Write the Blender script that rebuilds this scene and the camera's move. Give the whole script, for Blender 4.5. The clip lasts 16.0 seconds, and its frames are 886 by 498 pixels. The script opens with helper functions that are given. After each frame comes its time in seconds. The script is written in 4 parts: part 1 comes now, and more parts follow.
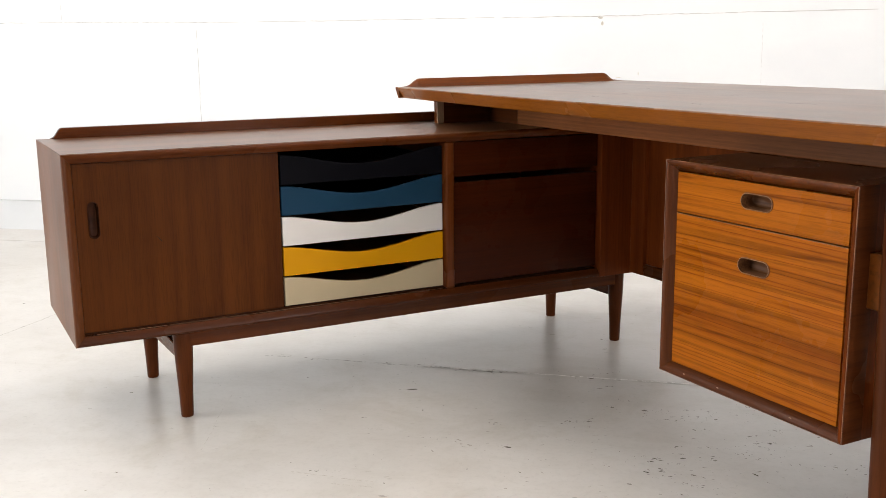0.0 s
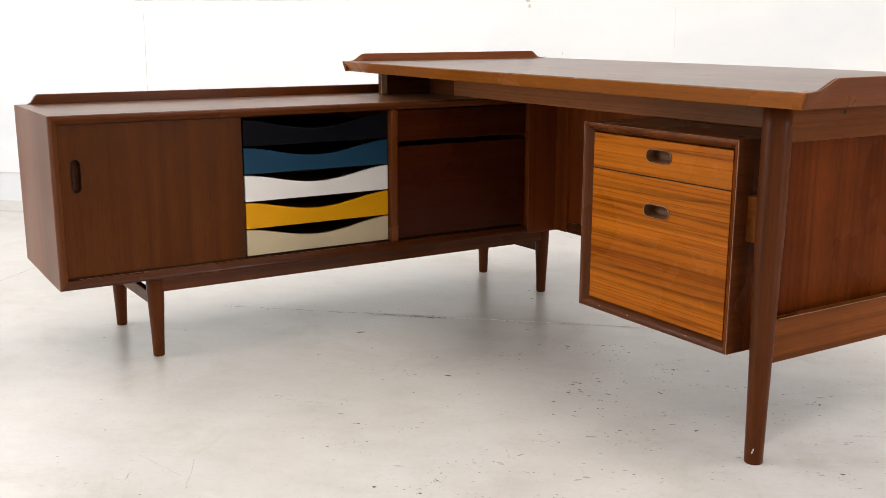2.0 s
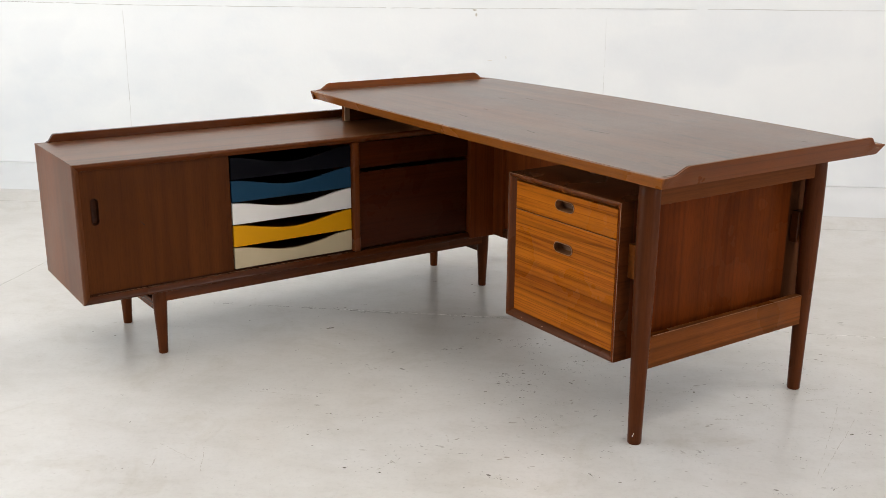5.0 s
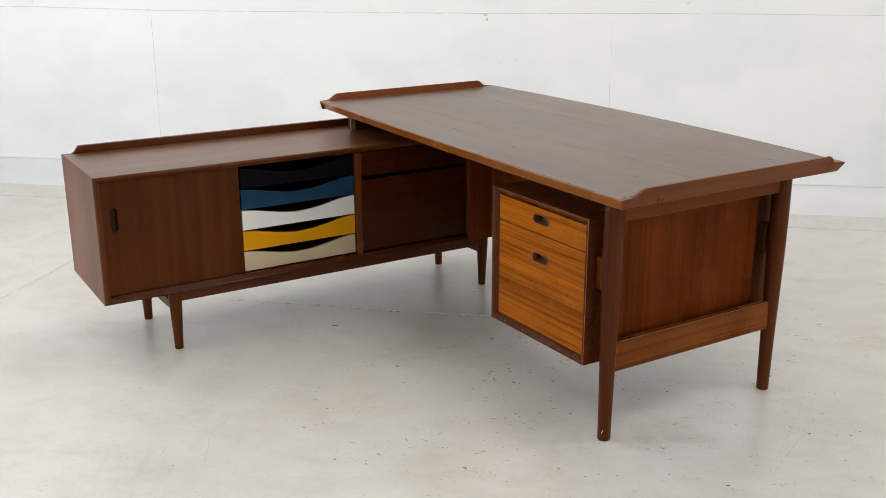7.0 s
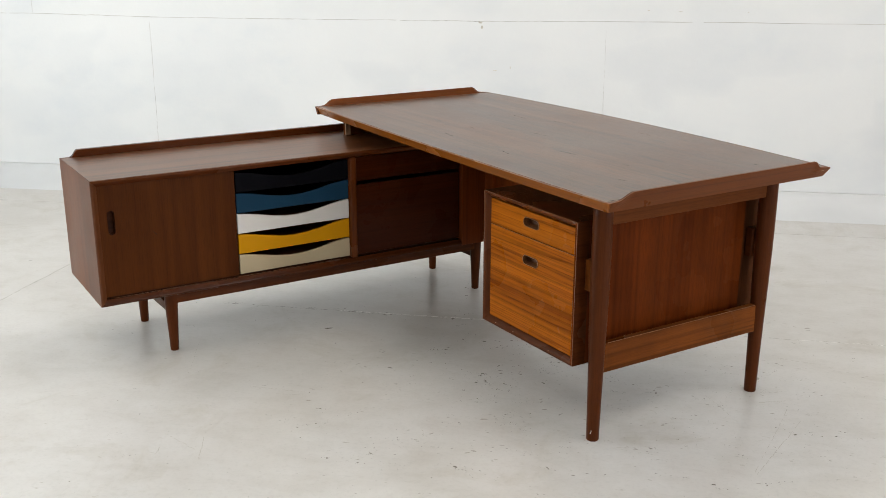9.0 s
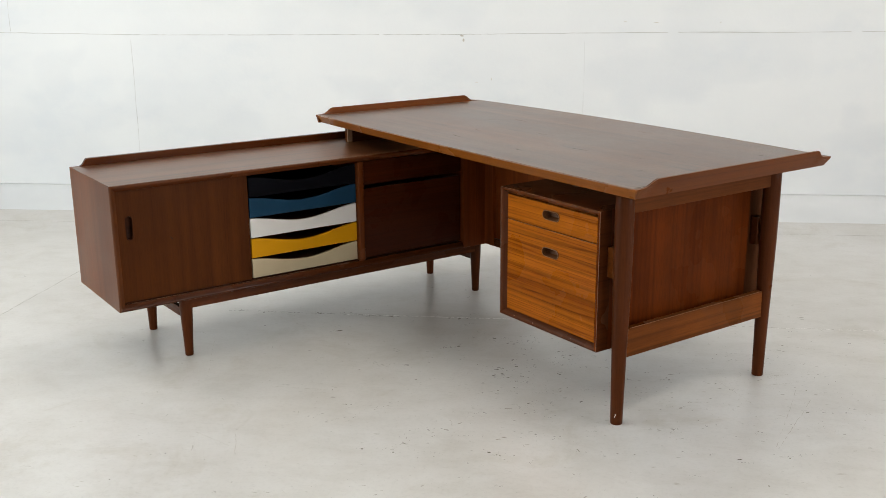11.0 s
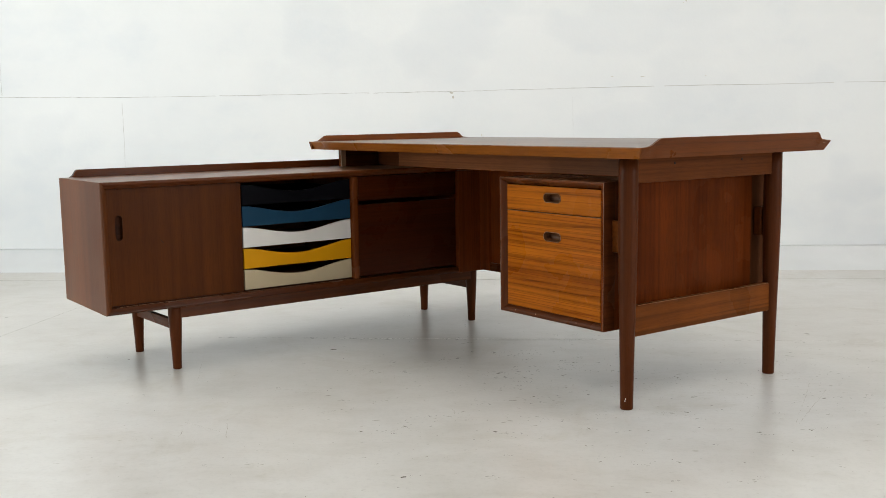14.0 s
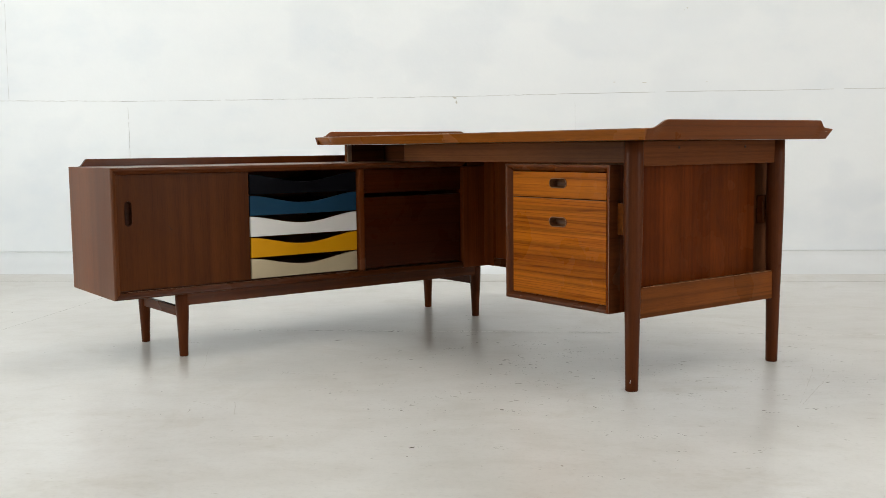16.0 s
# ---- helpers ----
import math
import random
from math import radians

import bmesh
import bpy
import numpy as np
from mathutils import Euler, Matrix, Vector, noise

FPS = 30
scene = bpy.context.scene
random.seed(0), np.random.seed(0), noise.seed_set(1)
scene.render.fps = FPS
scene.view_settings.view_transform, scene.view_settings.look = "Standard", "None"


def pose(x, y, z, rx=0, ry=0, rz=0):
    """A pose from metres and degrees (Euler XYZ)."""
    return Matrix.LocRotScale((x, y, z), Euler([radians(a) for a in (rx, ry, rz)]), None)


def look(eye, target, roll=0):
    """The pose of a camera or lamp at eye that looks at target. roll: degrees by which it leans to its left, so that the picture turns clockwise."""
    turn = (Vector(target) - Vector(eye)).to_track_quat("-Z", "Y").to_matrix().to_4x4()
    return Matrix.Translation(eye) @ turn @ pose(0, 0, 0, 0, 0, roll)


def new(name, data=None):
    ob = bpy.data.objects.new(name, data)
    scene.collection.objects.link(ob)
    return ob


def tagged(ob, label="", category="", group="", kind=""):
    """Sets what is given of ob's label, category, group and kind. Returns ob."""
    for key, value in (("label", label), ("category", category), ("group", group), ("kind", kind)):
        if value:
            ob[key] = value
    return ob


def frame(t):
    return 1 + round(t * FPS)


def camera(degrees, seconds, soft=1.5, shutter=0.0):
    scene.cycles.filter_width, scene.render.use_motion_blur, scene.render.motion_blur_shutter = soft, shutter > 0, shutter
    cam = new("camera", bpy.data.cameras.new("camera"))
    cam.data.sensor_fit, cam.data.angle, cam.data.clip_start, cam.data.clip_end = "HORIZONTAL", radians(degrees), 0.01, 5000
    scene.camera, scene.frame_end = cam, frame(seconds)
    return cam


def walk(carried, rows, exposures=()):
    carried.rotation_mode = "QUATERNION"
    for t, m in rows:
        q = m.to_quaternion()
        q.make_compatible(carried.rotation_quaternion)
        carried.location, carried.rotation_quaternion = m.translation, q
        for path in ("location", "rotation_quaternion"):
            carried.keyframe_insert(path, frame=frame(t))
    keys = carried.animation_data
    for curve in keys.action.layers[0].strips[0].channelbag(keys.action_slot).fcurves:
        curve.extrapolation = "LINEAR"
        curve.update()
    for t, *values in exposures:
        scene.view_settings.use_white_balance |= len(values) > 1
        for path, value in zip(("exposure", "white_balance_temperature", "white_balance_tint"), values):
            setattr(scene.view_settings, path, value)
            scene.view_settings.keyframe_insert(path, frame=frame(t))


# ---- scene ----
cam = camera(47.5, 16.0, soft=0.5)
PATH = [
    (0, (-0.273, -2.257, 0.864), (0.637, -0.52, 0.467), -0.6),
    (0.5, (-0.311, -2.316, 0.861), (0.632, -0.598, 0.463), -0.5),
    (1, (-0.362, -2.381, 0.856), (0.612, -0.682, 0.454), -0.2),
    (1.5, (-0.411, -2.45, 0.849), (0.593, -0.771, 0.435), -0.1),
    (2, (-0.463, -2.509, 0.85), (0.567, -0.85, 0.421), 0.1),
    (2.5, (-0.521, -2.584, 0.865), (0.533, -0.942, 0.425), 0.2),
    (3, (-0.58, -2.685, 0.913), (0.494, -1.062, 0.455), 0.3),
    (3.5, (-0.64, -2.783, 0.982), (0.447, -1.174, 0.502), 0.3),
    (4, (-0.683, -2.848, 1.065), (0.412, -1.252, 0.56), 0.4),
    (4.5, (-0.712, -2.89, 1.149), (0.38, -1.3, 0.618), 0.4),
    (7, (-0.683, -3.191, 1.365), (0.321, -1.566, 0.773), -0.1),
    (7.5, (-0.683, -3.202, 1.376), (0.313, -1.571, 0.789), -0.0),
    (8, (-0.686, -3.205, 1.375), (0.308, -1.571, 0.792), 0.1),
    (8.5, (-0.686, -3.219, 1.374), (0.309, -1.584, 0.793), 0.1),
    (9, (-0.691, -3.243, 1.362), (0.318, -1.615, 0.786), 0.1),
    (9.5, (-0.742, -3.221, 1.365), (0.294, -1.608, 0.795), -0.1),
    (9.7, (-0.779, -3.196, 1.37), (0.272, -1.593, 0.8), -0.3),
    (12, (-0.989, -3.202, 1.155), (0.147, -1.62, 0.701), -0.5),
    (12.5, (-0.993, -3.197, 1.075), (0.149, -1.606, 0.669), -0.6),
    (13, (-0.998, -3.179, 0.988), (0.155, -1.583, 0.637), -0.7),
    (13.5, (-0.999, -3.167, 0.9), (0.165, -1.568, 0.602), -0.8),
    (14, (-1.0, -3.18, 0.823), (0.172, -1.579, 0.569), -0.9),
    (14.5, (-1.01, -3.199, 0.754), (0.165, -1.596, 0.529), -0.9),
    (15, (-1.028, -3.206, 0.729), (0.148, -1.603, 0.517), -0.8),
    (15.5, (-1.036, -3.205, 0.711), (0.14, -1.6, 0.506), -0.7),
    (16, (-1.048, -3.199, 0.701), (0.131, -1.596, 0.499), -0.6),
]

EXPOSURES = [(0, 0.34, 7000, 13), (2, 0.31, 7000, 13), (3.5, 0.17, 6930, 12), (4.7, 0.08, 6850, 11), (7, -0.02, 6800, 9.5), (16, -0.09, 6760, 6.5)]
walk(cam, [(t, look(eye, target, roll)) for t, eye, target, roll in PATH], EXPOSURES)

# ---- room frame: u runs along the white wall, n runs into it ----
WALL_TURN = radians(-41.0)
U = Vector((math.cos(WALL_TURN), math.sin(WALL_TURN), 0))
N = Vector((-math.sin(WALL_TURN), math.cos(WALL_TURN), 0))
ROOM = Matrix.Rotation(WALL_TURN, 4, "Z")          # local x = u, y = n
WALL_N, BACK_N, LEFT_U, RIGHT_U, HIGH = 2.557, -7.0, -3.5, 6.6, 3.6


def room(u, n, z=0.0):
    return U * u + N * n + Vector((0, 0, z))


# ---- light ----
world = bpy.data.worlds.new("world")
scene.world = world
world.use_nodes = True
wn = world.node_tree.nodes
sky = wn.new("ShaderNodeTexSky")
sky.sky_type, sky.sun_disc = "NISHITA", False
sky.sun_elevation, sky.sun_rotation = radians(35), radians(200)
wn["Background"].inputs["Strength"].default_value = 0.1
world.node_tree.links.new(sky.outputs["Color"], wn["Background"].inputs["Color"])


def area(name, place, target, w, h, power, colour):
    lamp = bpy.data.lights.new(name, "AREA")
    lamp.shape, lamp.size, lamp.size_y, lamp.energy, lamp.color = "RECTANGLE", w, h, power, colour
    ob = new(name, lamp)
    ob.matrix_world = look(place, target)
    return ob


WINDOWS_WEST = ((-1.3, 1.25, 2.2, 1.7),)      # centre n, centre z, width, height
WINDOWS_EAST = ((-2.9, 1.30, 1.9, 1.5),)
STRIPS = [(-2.2, 1.0), (1.0, 1.0), (4.4, 0.2), (-2.2, -2.9), (1.0, -2.9), (4.2, -2.9)]
for u_wall, inside, spots, powers, colour in ((LEFT_U, 1, WINDOWS_WEST, (118,), (0.85, 0.945, 1.0)), (RIGHT_U, -1, WINDOWS_EAST, (112,), (0.98, 0.965, 1.0))):
    for (nc, zc, wide, high), power in zip(spots, powers):
        area("window_daylight", room(u_wall + 0.06 * inside, nc, zc), room(u_wall + 2 * inside, nc, zc), wide, high, power, colour)
for su, sn in STRIPS:
    area("strip_light_glow", room(su, sn, HIGH - 0.12), room(su, sn + 0.001, 0), 1.5, 0.3, 24 if sn > 0 else 12, (1.0, 0.982, 0.955))

# ---- materials ----


def nodes_of(name):
    m = bpy.data.materials.new(name)
    m.use_nodes = True
    t = m.node_tree
    return m, t, t.nodes, t.links, t.nodes["Principled BSDF"]


def ramp(nodes, stops):
    r = nodes.new("ShaderNodeValToRGB")
    while len(r.color_ramp.elements) < len(stops):
        r.color_ramp.elements.new(0.5)
    for e, (p, c) in zip(r.color_ramp.elements, stops):
        e.position = p
        e.color = (*c, 1) if len(c) == 3 else c
    return r


def grey(v):
    return (v, v, v)


def mix(nodes, links, mode, a, b, fac):
    m = nodes.new("ShaderNodeMix")
    m.data_type, m.blend_type = "RGBA", mode
    for socket, value in ((m.inputs[0], fac), (m.inputs[6], a), (m.inputs[7], b)):
        if isinstance(value, bpy.types.NodeSocket):
            links.new(value, socket)
        elif isinstance(value, (int, float)):
            socket.default_value = value
        else:
            socket.default_value = (*value, 1)
    return m.outputs[2]


def wood(name, light, dark, axis="z", rough=0.34, streak=0.5, band=9.0, pores=0.35, blotch=0.25, coat=0.0, marks=0.0, gloss=0.3, rough_vary=1.0, fineness=8.0, relief=0.12, rings=0.0, ring_count=9.0, ring_scale=4.2):
    """Oiled or lacquered teak with the grain along one axis: broad figure, dark streaks, fine pores, blotches."""
    m, t, nodes, links, bsdf = nodes_of(name)
    co = nodes.new("ShaderNodeTexCoord")
    info = nodes.new("ShaderNodeObjectInfo")
    shift = nodes.new("ShaderNodeVectorMath")
    shift.operation = "MULTIPLY_ADD"
    links.new(info.outputs["Random"], shift.inputs[0])
    shift.inputs[1].default_value = (7.3, 5.1, 9.7)
    links.new(co.outputs["Object"], shift.inputs[2])
    k = "xyz".index(axis)

    def stretched(across, along):
        mp = nodes.new("ShaderNodeMapping")
        s = [across] * 3
        s[k] = along
        mp.inputs["Scale"].default_value = s
        links.new(shift.outputs[0], mp.inputs["Vector"])
        return mp.outputs[0]

    def noise_tex(vec, scale, detail, distort=0.0):
        n = nodes.new("ShaderNodeTexNoise")
        links.new(vec, n.inputs["Vector"])
        n.inputs["Scale"].default_value, n.inputs["Detail"].default_value, n.inputs["Distortion"].default_value = scale, detail, distort
        return n.outputs["Fac"]

    figure = noise_tex(stretched(1, 0.035), band, 6, 0.25)
    base = ramp(nodes, [(0.30, dark), (0.48, tuple(0.5 * (a + b) for a, b in zip(light, dark))), (0.66, light)])
    links.new(figure, base.inputs[0])
    lines = noise_tex(stretched(1, 0.0055), band * fineness, 5, 0.04)
    line_ramp = ramp(nodes, [(0.34, grey(0.25)), (0.47, grey(0.80)), (0.60, grey(1.0))])
    links.new(lines, line_ramp.inputs[0])
    col = mix(nodes, links, "MULTIPLY", base.outputs[0], line_ramp.outputs[0], streak)
    if rings:
        # growth rings: contour lines of a long, slowly bending field
        field = noise_tex(stretched(1, 0.016), ring_scale, 3.0, 0.05)
        times = nodes.new("ShaderNodeMath")
        times.operation, times.inputs[1].default_value = "MULTIPLY", ring_count
        links.new(field, times.inputs[0])
        saw = nodes.new("ShaderNodeMath")
        saw.operation = "FRACT"
        links.new(times.outputs[0], saw.inputs[0])
        ring_ramp = ramp(nodes, [(0.0, (0.30, 0.17, 0.11)), (0.05, (0.55, 0.42, 0.34)), (0.13, (0.97, 0.96, 0.94)), (0.66, grey(1.0)), (0.90, (0.74, 0.64, 0.56)), (1.0, (0.30, 0.17, 0.11))])
        links.new(saw.outputs[0], ring_ramp.inputs[0])
        col = mix(nodes, links, "MULTIPLY", col, ring_ramp.outputs[0], rings)
    fine = noise_tex(stretched(1, 0.05), 520, 3)
    fine_ramp = ramp(nodes, [(0.36, grey(0.55)), (0.52, grey(1.0))])
    links.new(fine, fine_ramp.inputs[0])
    col = mix(nodes, links, "MULTIPLY", col, fine_ramp.outputs[0], pores)
    cloud = noise_tex(shift.outputs[0], 3.2, 5)
    cloud_ramp = ramp(nodes, [(0.33, grey(0.62)), (0.62, grey(1.08))])
    links.new(cloud, cloud_ramp.inputs[0])
    col = mix(nodes, links, "MULTIPLY", col, cloud_ramp.outputs[0], blotch)
    if marks:
        spots = noise_tex(stretched(1, 0.13), 34, 2, 0.2)
        spot_ramp = ramp(nodes, [(0.322, grey(0.18)), (0.345, grey(1.0))])
        links.new(spots, spot_ramp.inputs[0])
        col = mix(nodes, links, "MULTIPLY", col, spot_ramp.outputs[0], marks)
    links.new(col, bsdf.inputs["Base Color"])
    rr = ramp(nodes, [(0.3, grey(max(0.16, rough - 0.05 * rough_vary))), (0.7, grey(max(0.18, rough + 0.07 * rough_vary)))])
    links.new(cloud, rr.inputs[0])
    links.new(rr.outputs[0], bsdf.inputs["Roughness"])
    bump = nodes.new("ShaderNodeBump")
    bump.inputs["Strength"].default_value, bump.inputs["Distance"].default_value = relief, 0.0006
    links.new(fine, bump.inputs["Height"])
    links.new(bump.outputs[0], bsdf.inputs["Normal"])
    bsdf.inputs["Coat Weight"].default_value, bsdf.inputs["Coat Roughness"].default_value = coat, 0.30
    bsdf.inputs["Specular IOR Level"].default_value = gloss
    return m


def paint(name, colour, rough=0.42, vary=0.12, scale=6.0, bump_d=0.0003, gloss=0.4):
    m, t, nodes, links, bsdf = nodes_of(name)
    co = nodes.new("ShaderNodeTexCoord")
    n = nodes.new("ShaderNodeTexNoise")
    n.inputs["Scale"].default_value, n.inputs["Detail"].default_value = scale, 7
    links.new(co.outputs["Object"], n.inputs["Vector"])
    r = ramp(nodes, [(0.3, tuple(c * (1 - vary) for c in colour)), (0.7, tuple(min(1, c * (1 + vary * 0.4)) for c in colour))])
    links.new(n.outputs["Fac"], r.inputs[0])
    links.new(r.outputs[0], bsdf.inputs["Base Color"])
    rr = ramp(nodes, [(0.3, grey(rough - 0.05)), (0.7, grey(rough + 0.07))])
    links.new(n.outputs["Fac"], rr.inputs[0])
    links.new(rr.outputs[0], bsdf.inputs["Roughness"])
    bsdf.inputs["Specular IOR Level"].default_value = gloss
    f = nodes.new("ShaderNodeTexNoise")
    f.inputs["Scale"].default_value = 300
    links.new(co.outputs["Object"], f.inputs["Vector"])
    bump = nodes.new("ShaderNodeBump")
    bump.inputs["Strength"].default_value, bump.inputs["Distance"].default_value = 0.2, bump_d
    links.new(f.outputs["Fac"], bump.inputs["Height"])
    links.new(bump.outputs[0], bsdf.inputs["Normal"])
    return m


DOOR_V = wood("teak_door", (0.090, 0.0252, 0.0052), (0.058, 0.0156, 0.0034), "z", 0.38, 0.12, 20, pores=0.4, blotch=0.45, gloss=0.05, rings=0.12, ring_count=8, ring_scale=8.0)
CASE_V = wood("teak_case_upright", (0.165, 0.0405, 0.0085), (0.1, 0.024, 0.0052), "z", 0.26, 0.35, 14, gloss=0.12)
SIDE_V = wood("teak_end_upright", (0.175, 0.055, 0.0165), (0.092, 0.027, 0.0078), "z", 0.36, 0.22, 11, pores=0.35, blotch=0.5, gloss=0.16)
# upright teak made lighter: the recess's light is put into its colour
RECESS_LIT_V = wood("teak_recess_lit", (0.245, 0.055, 0.0105), (0.150, 0.032, 0.0065), "z", 0.38, 0.35, 14, gloss=0.08)
CASE_X = wood("teak_case_long", (0.125, 0.031, 0.0066), (0.07, 0.0165, 0.0036), "x", 0.25, 0.35, 14, gloss=0.1)
CASE_Y = wood("teak_case_deep", (0.105, 0.028, 0.008), (0.06, 0.016, 0.0045), "y", 0.27, 0.4, 14, gloss=0.08)
FRAME_X = wood("teak_frame_long", (0.085, 0.022, 0.006), (0.052, 0.0135, 0.0038), "x", 0.24, 0.3, 14, gloss=0.14)
TOP_X = wood("teak_sideboard_top", (0.175, 0.064, 0.022), (0.07, 0.025, 0.009), "x", 0.35, 0.75, 14, pores=0.45, marks=0.2, coat=0.25, relief=0.12, rough_vary=0.3)
# plain fronts: dark base takes in the shade cast by the desk top
FRONT_SHADE_X = wood("teak_front_shaded", (0.068, 0.0132, 0.0033), (0.043, 0.0078, 0.0021), "x", 0.27, 0.25, 20, gloss=0.06)
TOP_Y = wood("teak_desk_top", (0.15, 0.058, 0.019), (0.066, 0.0255, 0.0088), "y", 0.36, 0.6, 16, pores=0.85, rings=0.25, ring_count=12, marks=0.7, coat=0.42, rough_vary=0.6, relief=0.5)
EDGE_Y = wood("teak_edge_band", (0.275, 0.082, 0.0115), (0.150, 0.041, 0.0058), "y", 0.24, 0.3, 9, gloss=0.12)
EDGE_X = wood("teak_end_board", (0.17, 0.045, 0.0082), (0.088, 0.0225, 0.0044), "x", 0.30, 0.3, 14, gloss=0.1)
RAIL_X = wood("teak_rail", (0.19, 0.054, 0.0096), (0.082, 0.0218, 0.0046), "x", 0.27, 0.5, 12, blotch=0.85, gloss=0.06, rings=0.25, ring_count=7, ring_scale=7.0)
LEG_Z = wood("teak_leg", (0.1, 0.027, 0.008), (0.056, 0.015, 0.0048), "z", 0.28, 0.2, 22, gloss=0.06)
PANEL_Z = wood("teak_side_panel", (0.142, 0.030, 0.0052), (0.066, 0.0132, 0.0028), "z", 0.28, 0.26, 7, pores=0.5, blotch=0.9, gloss=0.03, fineness=10, rings=0.3, ring_count=9, ring_scale=6.0)
HONEY_Y = wood("teak_honey_drawer", (0.39, 0.107, 0.0062), (0.235, 0.055, 0.0031), "y", 0.28, 0.5, 13, gloss=0.06, fineness=9, rings=0.62, ring_count=15, ring_scale=15.0, pores=0.35)
FRAME_D = wood("teak_frame_dark", (0.125, 0.0335, 0.009), (0.075, 0.0195, 0.0053), "z", 0.24, 0.3, 16, gloss=0.14)
BACK_Z = wood("teak_dull_back", (0.095, 0.036, 0.016), (0.065, 0.023, 0.01), "z", 0.5, 0.3, 14, gloss=0.0)
# pale teak for rubbed edges and for highlights drawn along the arrises
GLINT_WEAR = wood("teak_edge_glint_wear", (0.33, 0.155, 0.072), (0.15, 0.066, 0.03), "x", 0.3, 0.3, 30, gloss=0.5)
INNER = wood("drawer_inside_wood", (0.24, 0.072, 0.024), (0.14, 0.04, 0.014), "y", 0.5, 0.3, 8)
# door pull and track: dark colour stands for shade in hollow and groove
HOLLOW_SHADE = wood("teak_hollow_shade", (0.05, 0.016, 0.0065), (0.028, 0.009, 0.004), "x", 0.42, 0.3, 20, gloss=0.05)
# upper rail: rail teak darkened, shade below the top put into its colour
RAIL_SHADE = wood("teak_rail_shaded", (0.132, 0.038, 0.0095), (0.072, 0.0203, 0.0053), "x", 0.38, 0.4, 12, blotch=0.7, gloss=0.05)
PULL = wood("teak_pull", (0.21, 0.088, 0.036), (0.10, 0.040, 0.017), "y", 0.28, 0.5, 30, gloss=0.05)
GRAIN_END = wood("teak_end_grain", (0.42, 0.26, 0.16), (0.30, 0.17, 0.10), "z", 0.5, 0.3, 12)
BLACK = paint("black_lacquer", (0.0045, 0.0045, 0.0062), 0.42, gloss=0.02)
BLUE = paint("blue_lacquer", (0.0105, 0.043, 0.083), 0.44, gloss=0.06)
WHITE = paint("white_lacquer", (0.70, 0.675, 0.65), 0.42, 0.05, gloss=0.25)
YELLOW = paint("yellow_lacquer", (0.60, 0.27, 0.004), 0.38, 0.06, gloss=0.10)
CREAM = paint("cream_lacquer", (0.47, 0.385, 0.255), 0.40, 0.06, gloss=0.12)
CHIP = paint("scuffed_white", (0.86, 0.84, 0.81), 0.6)


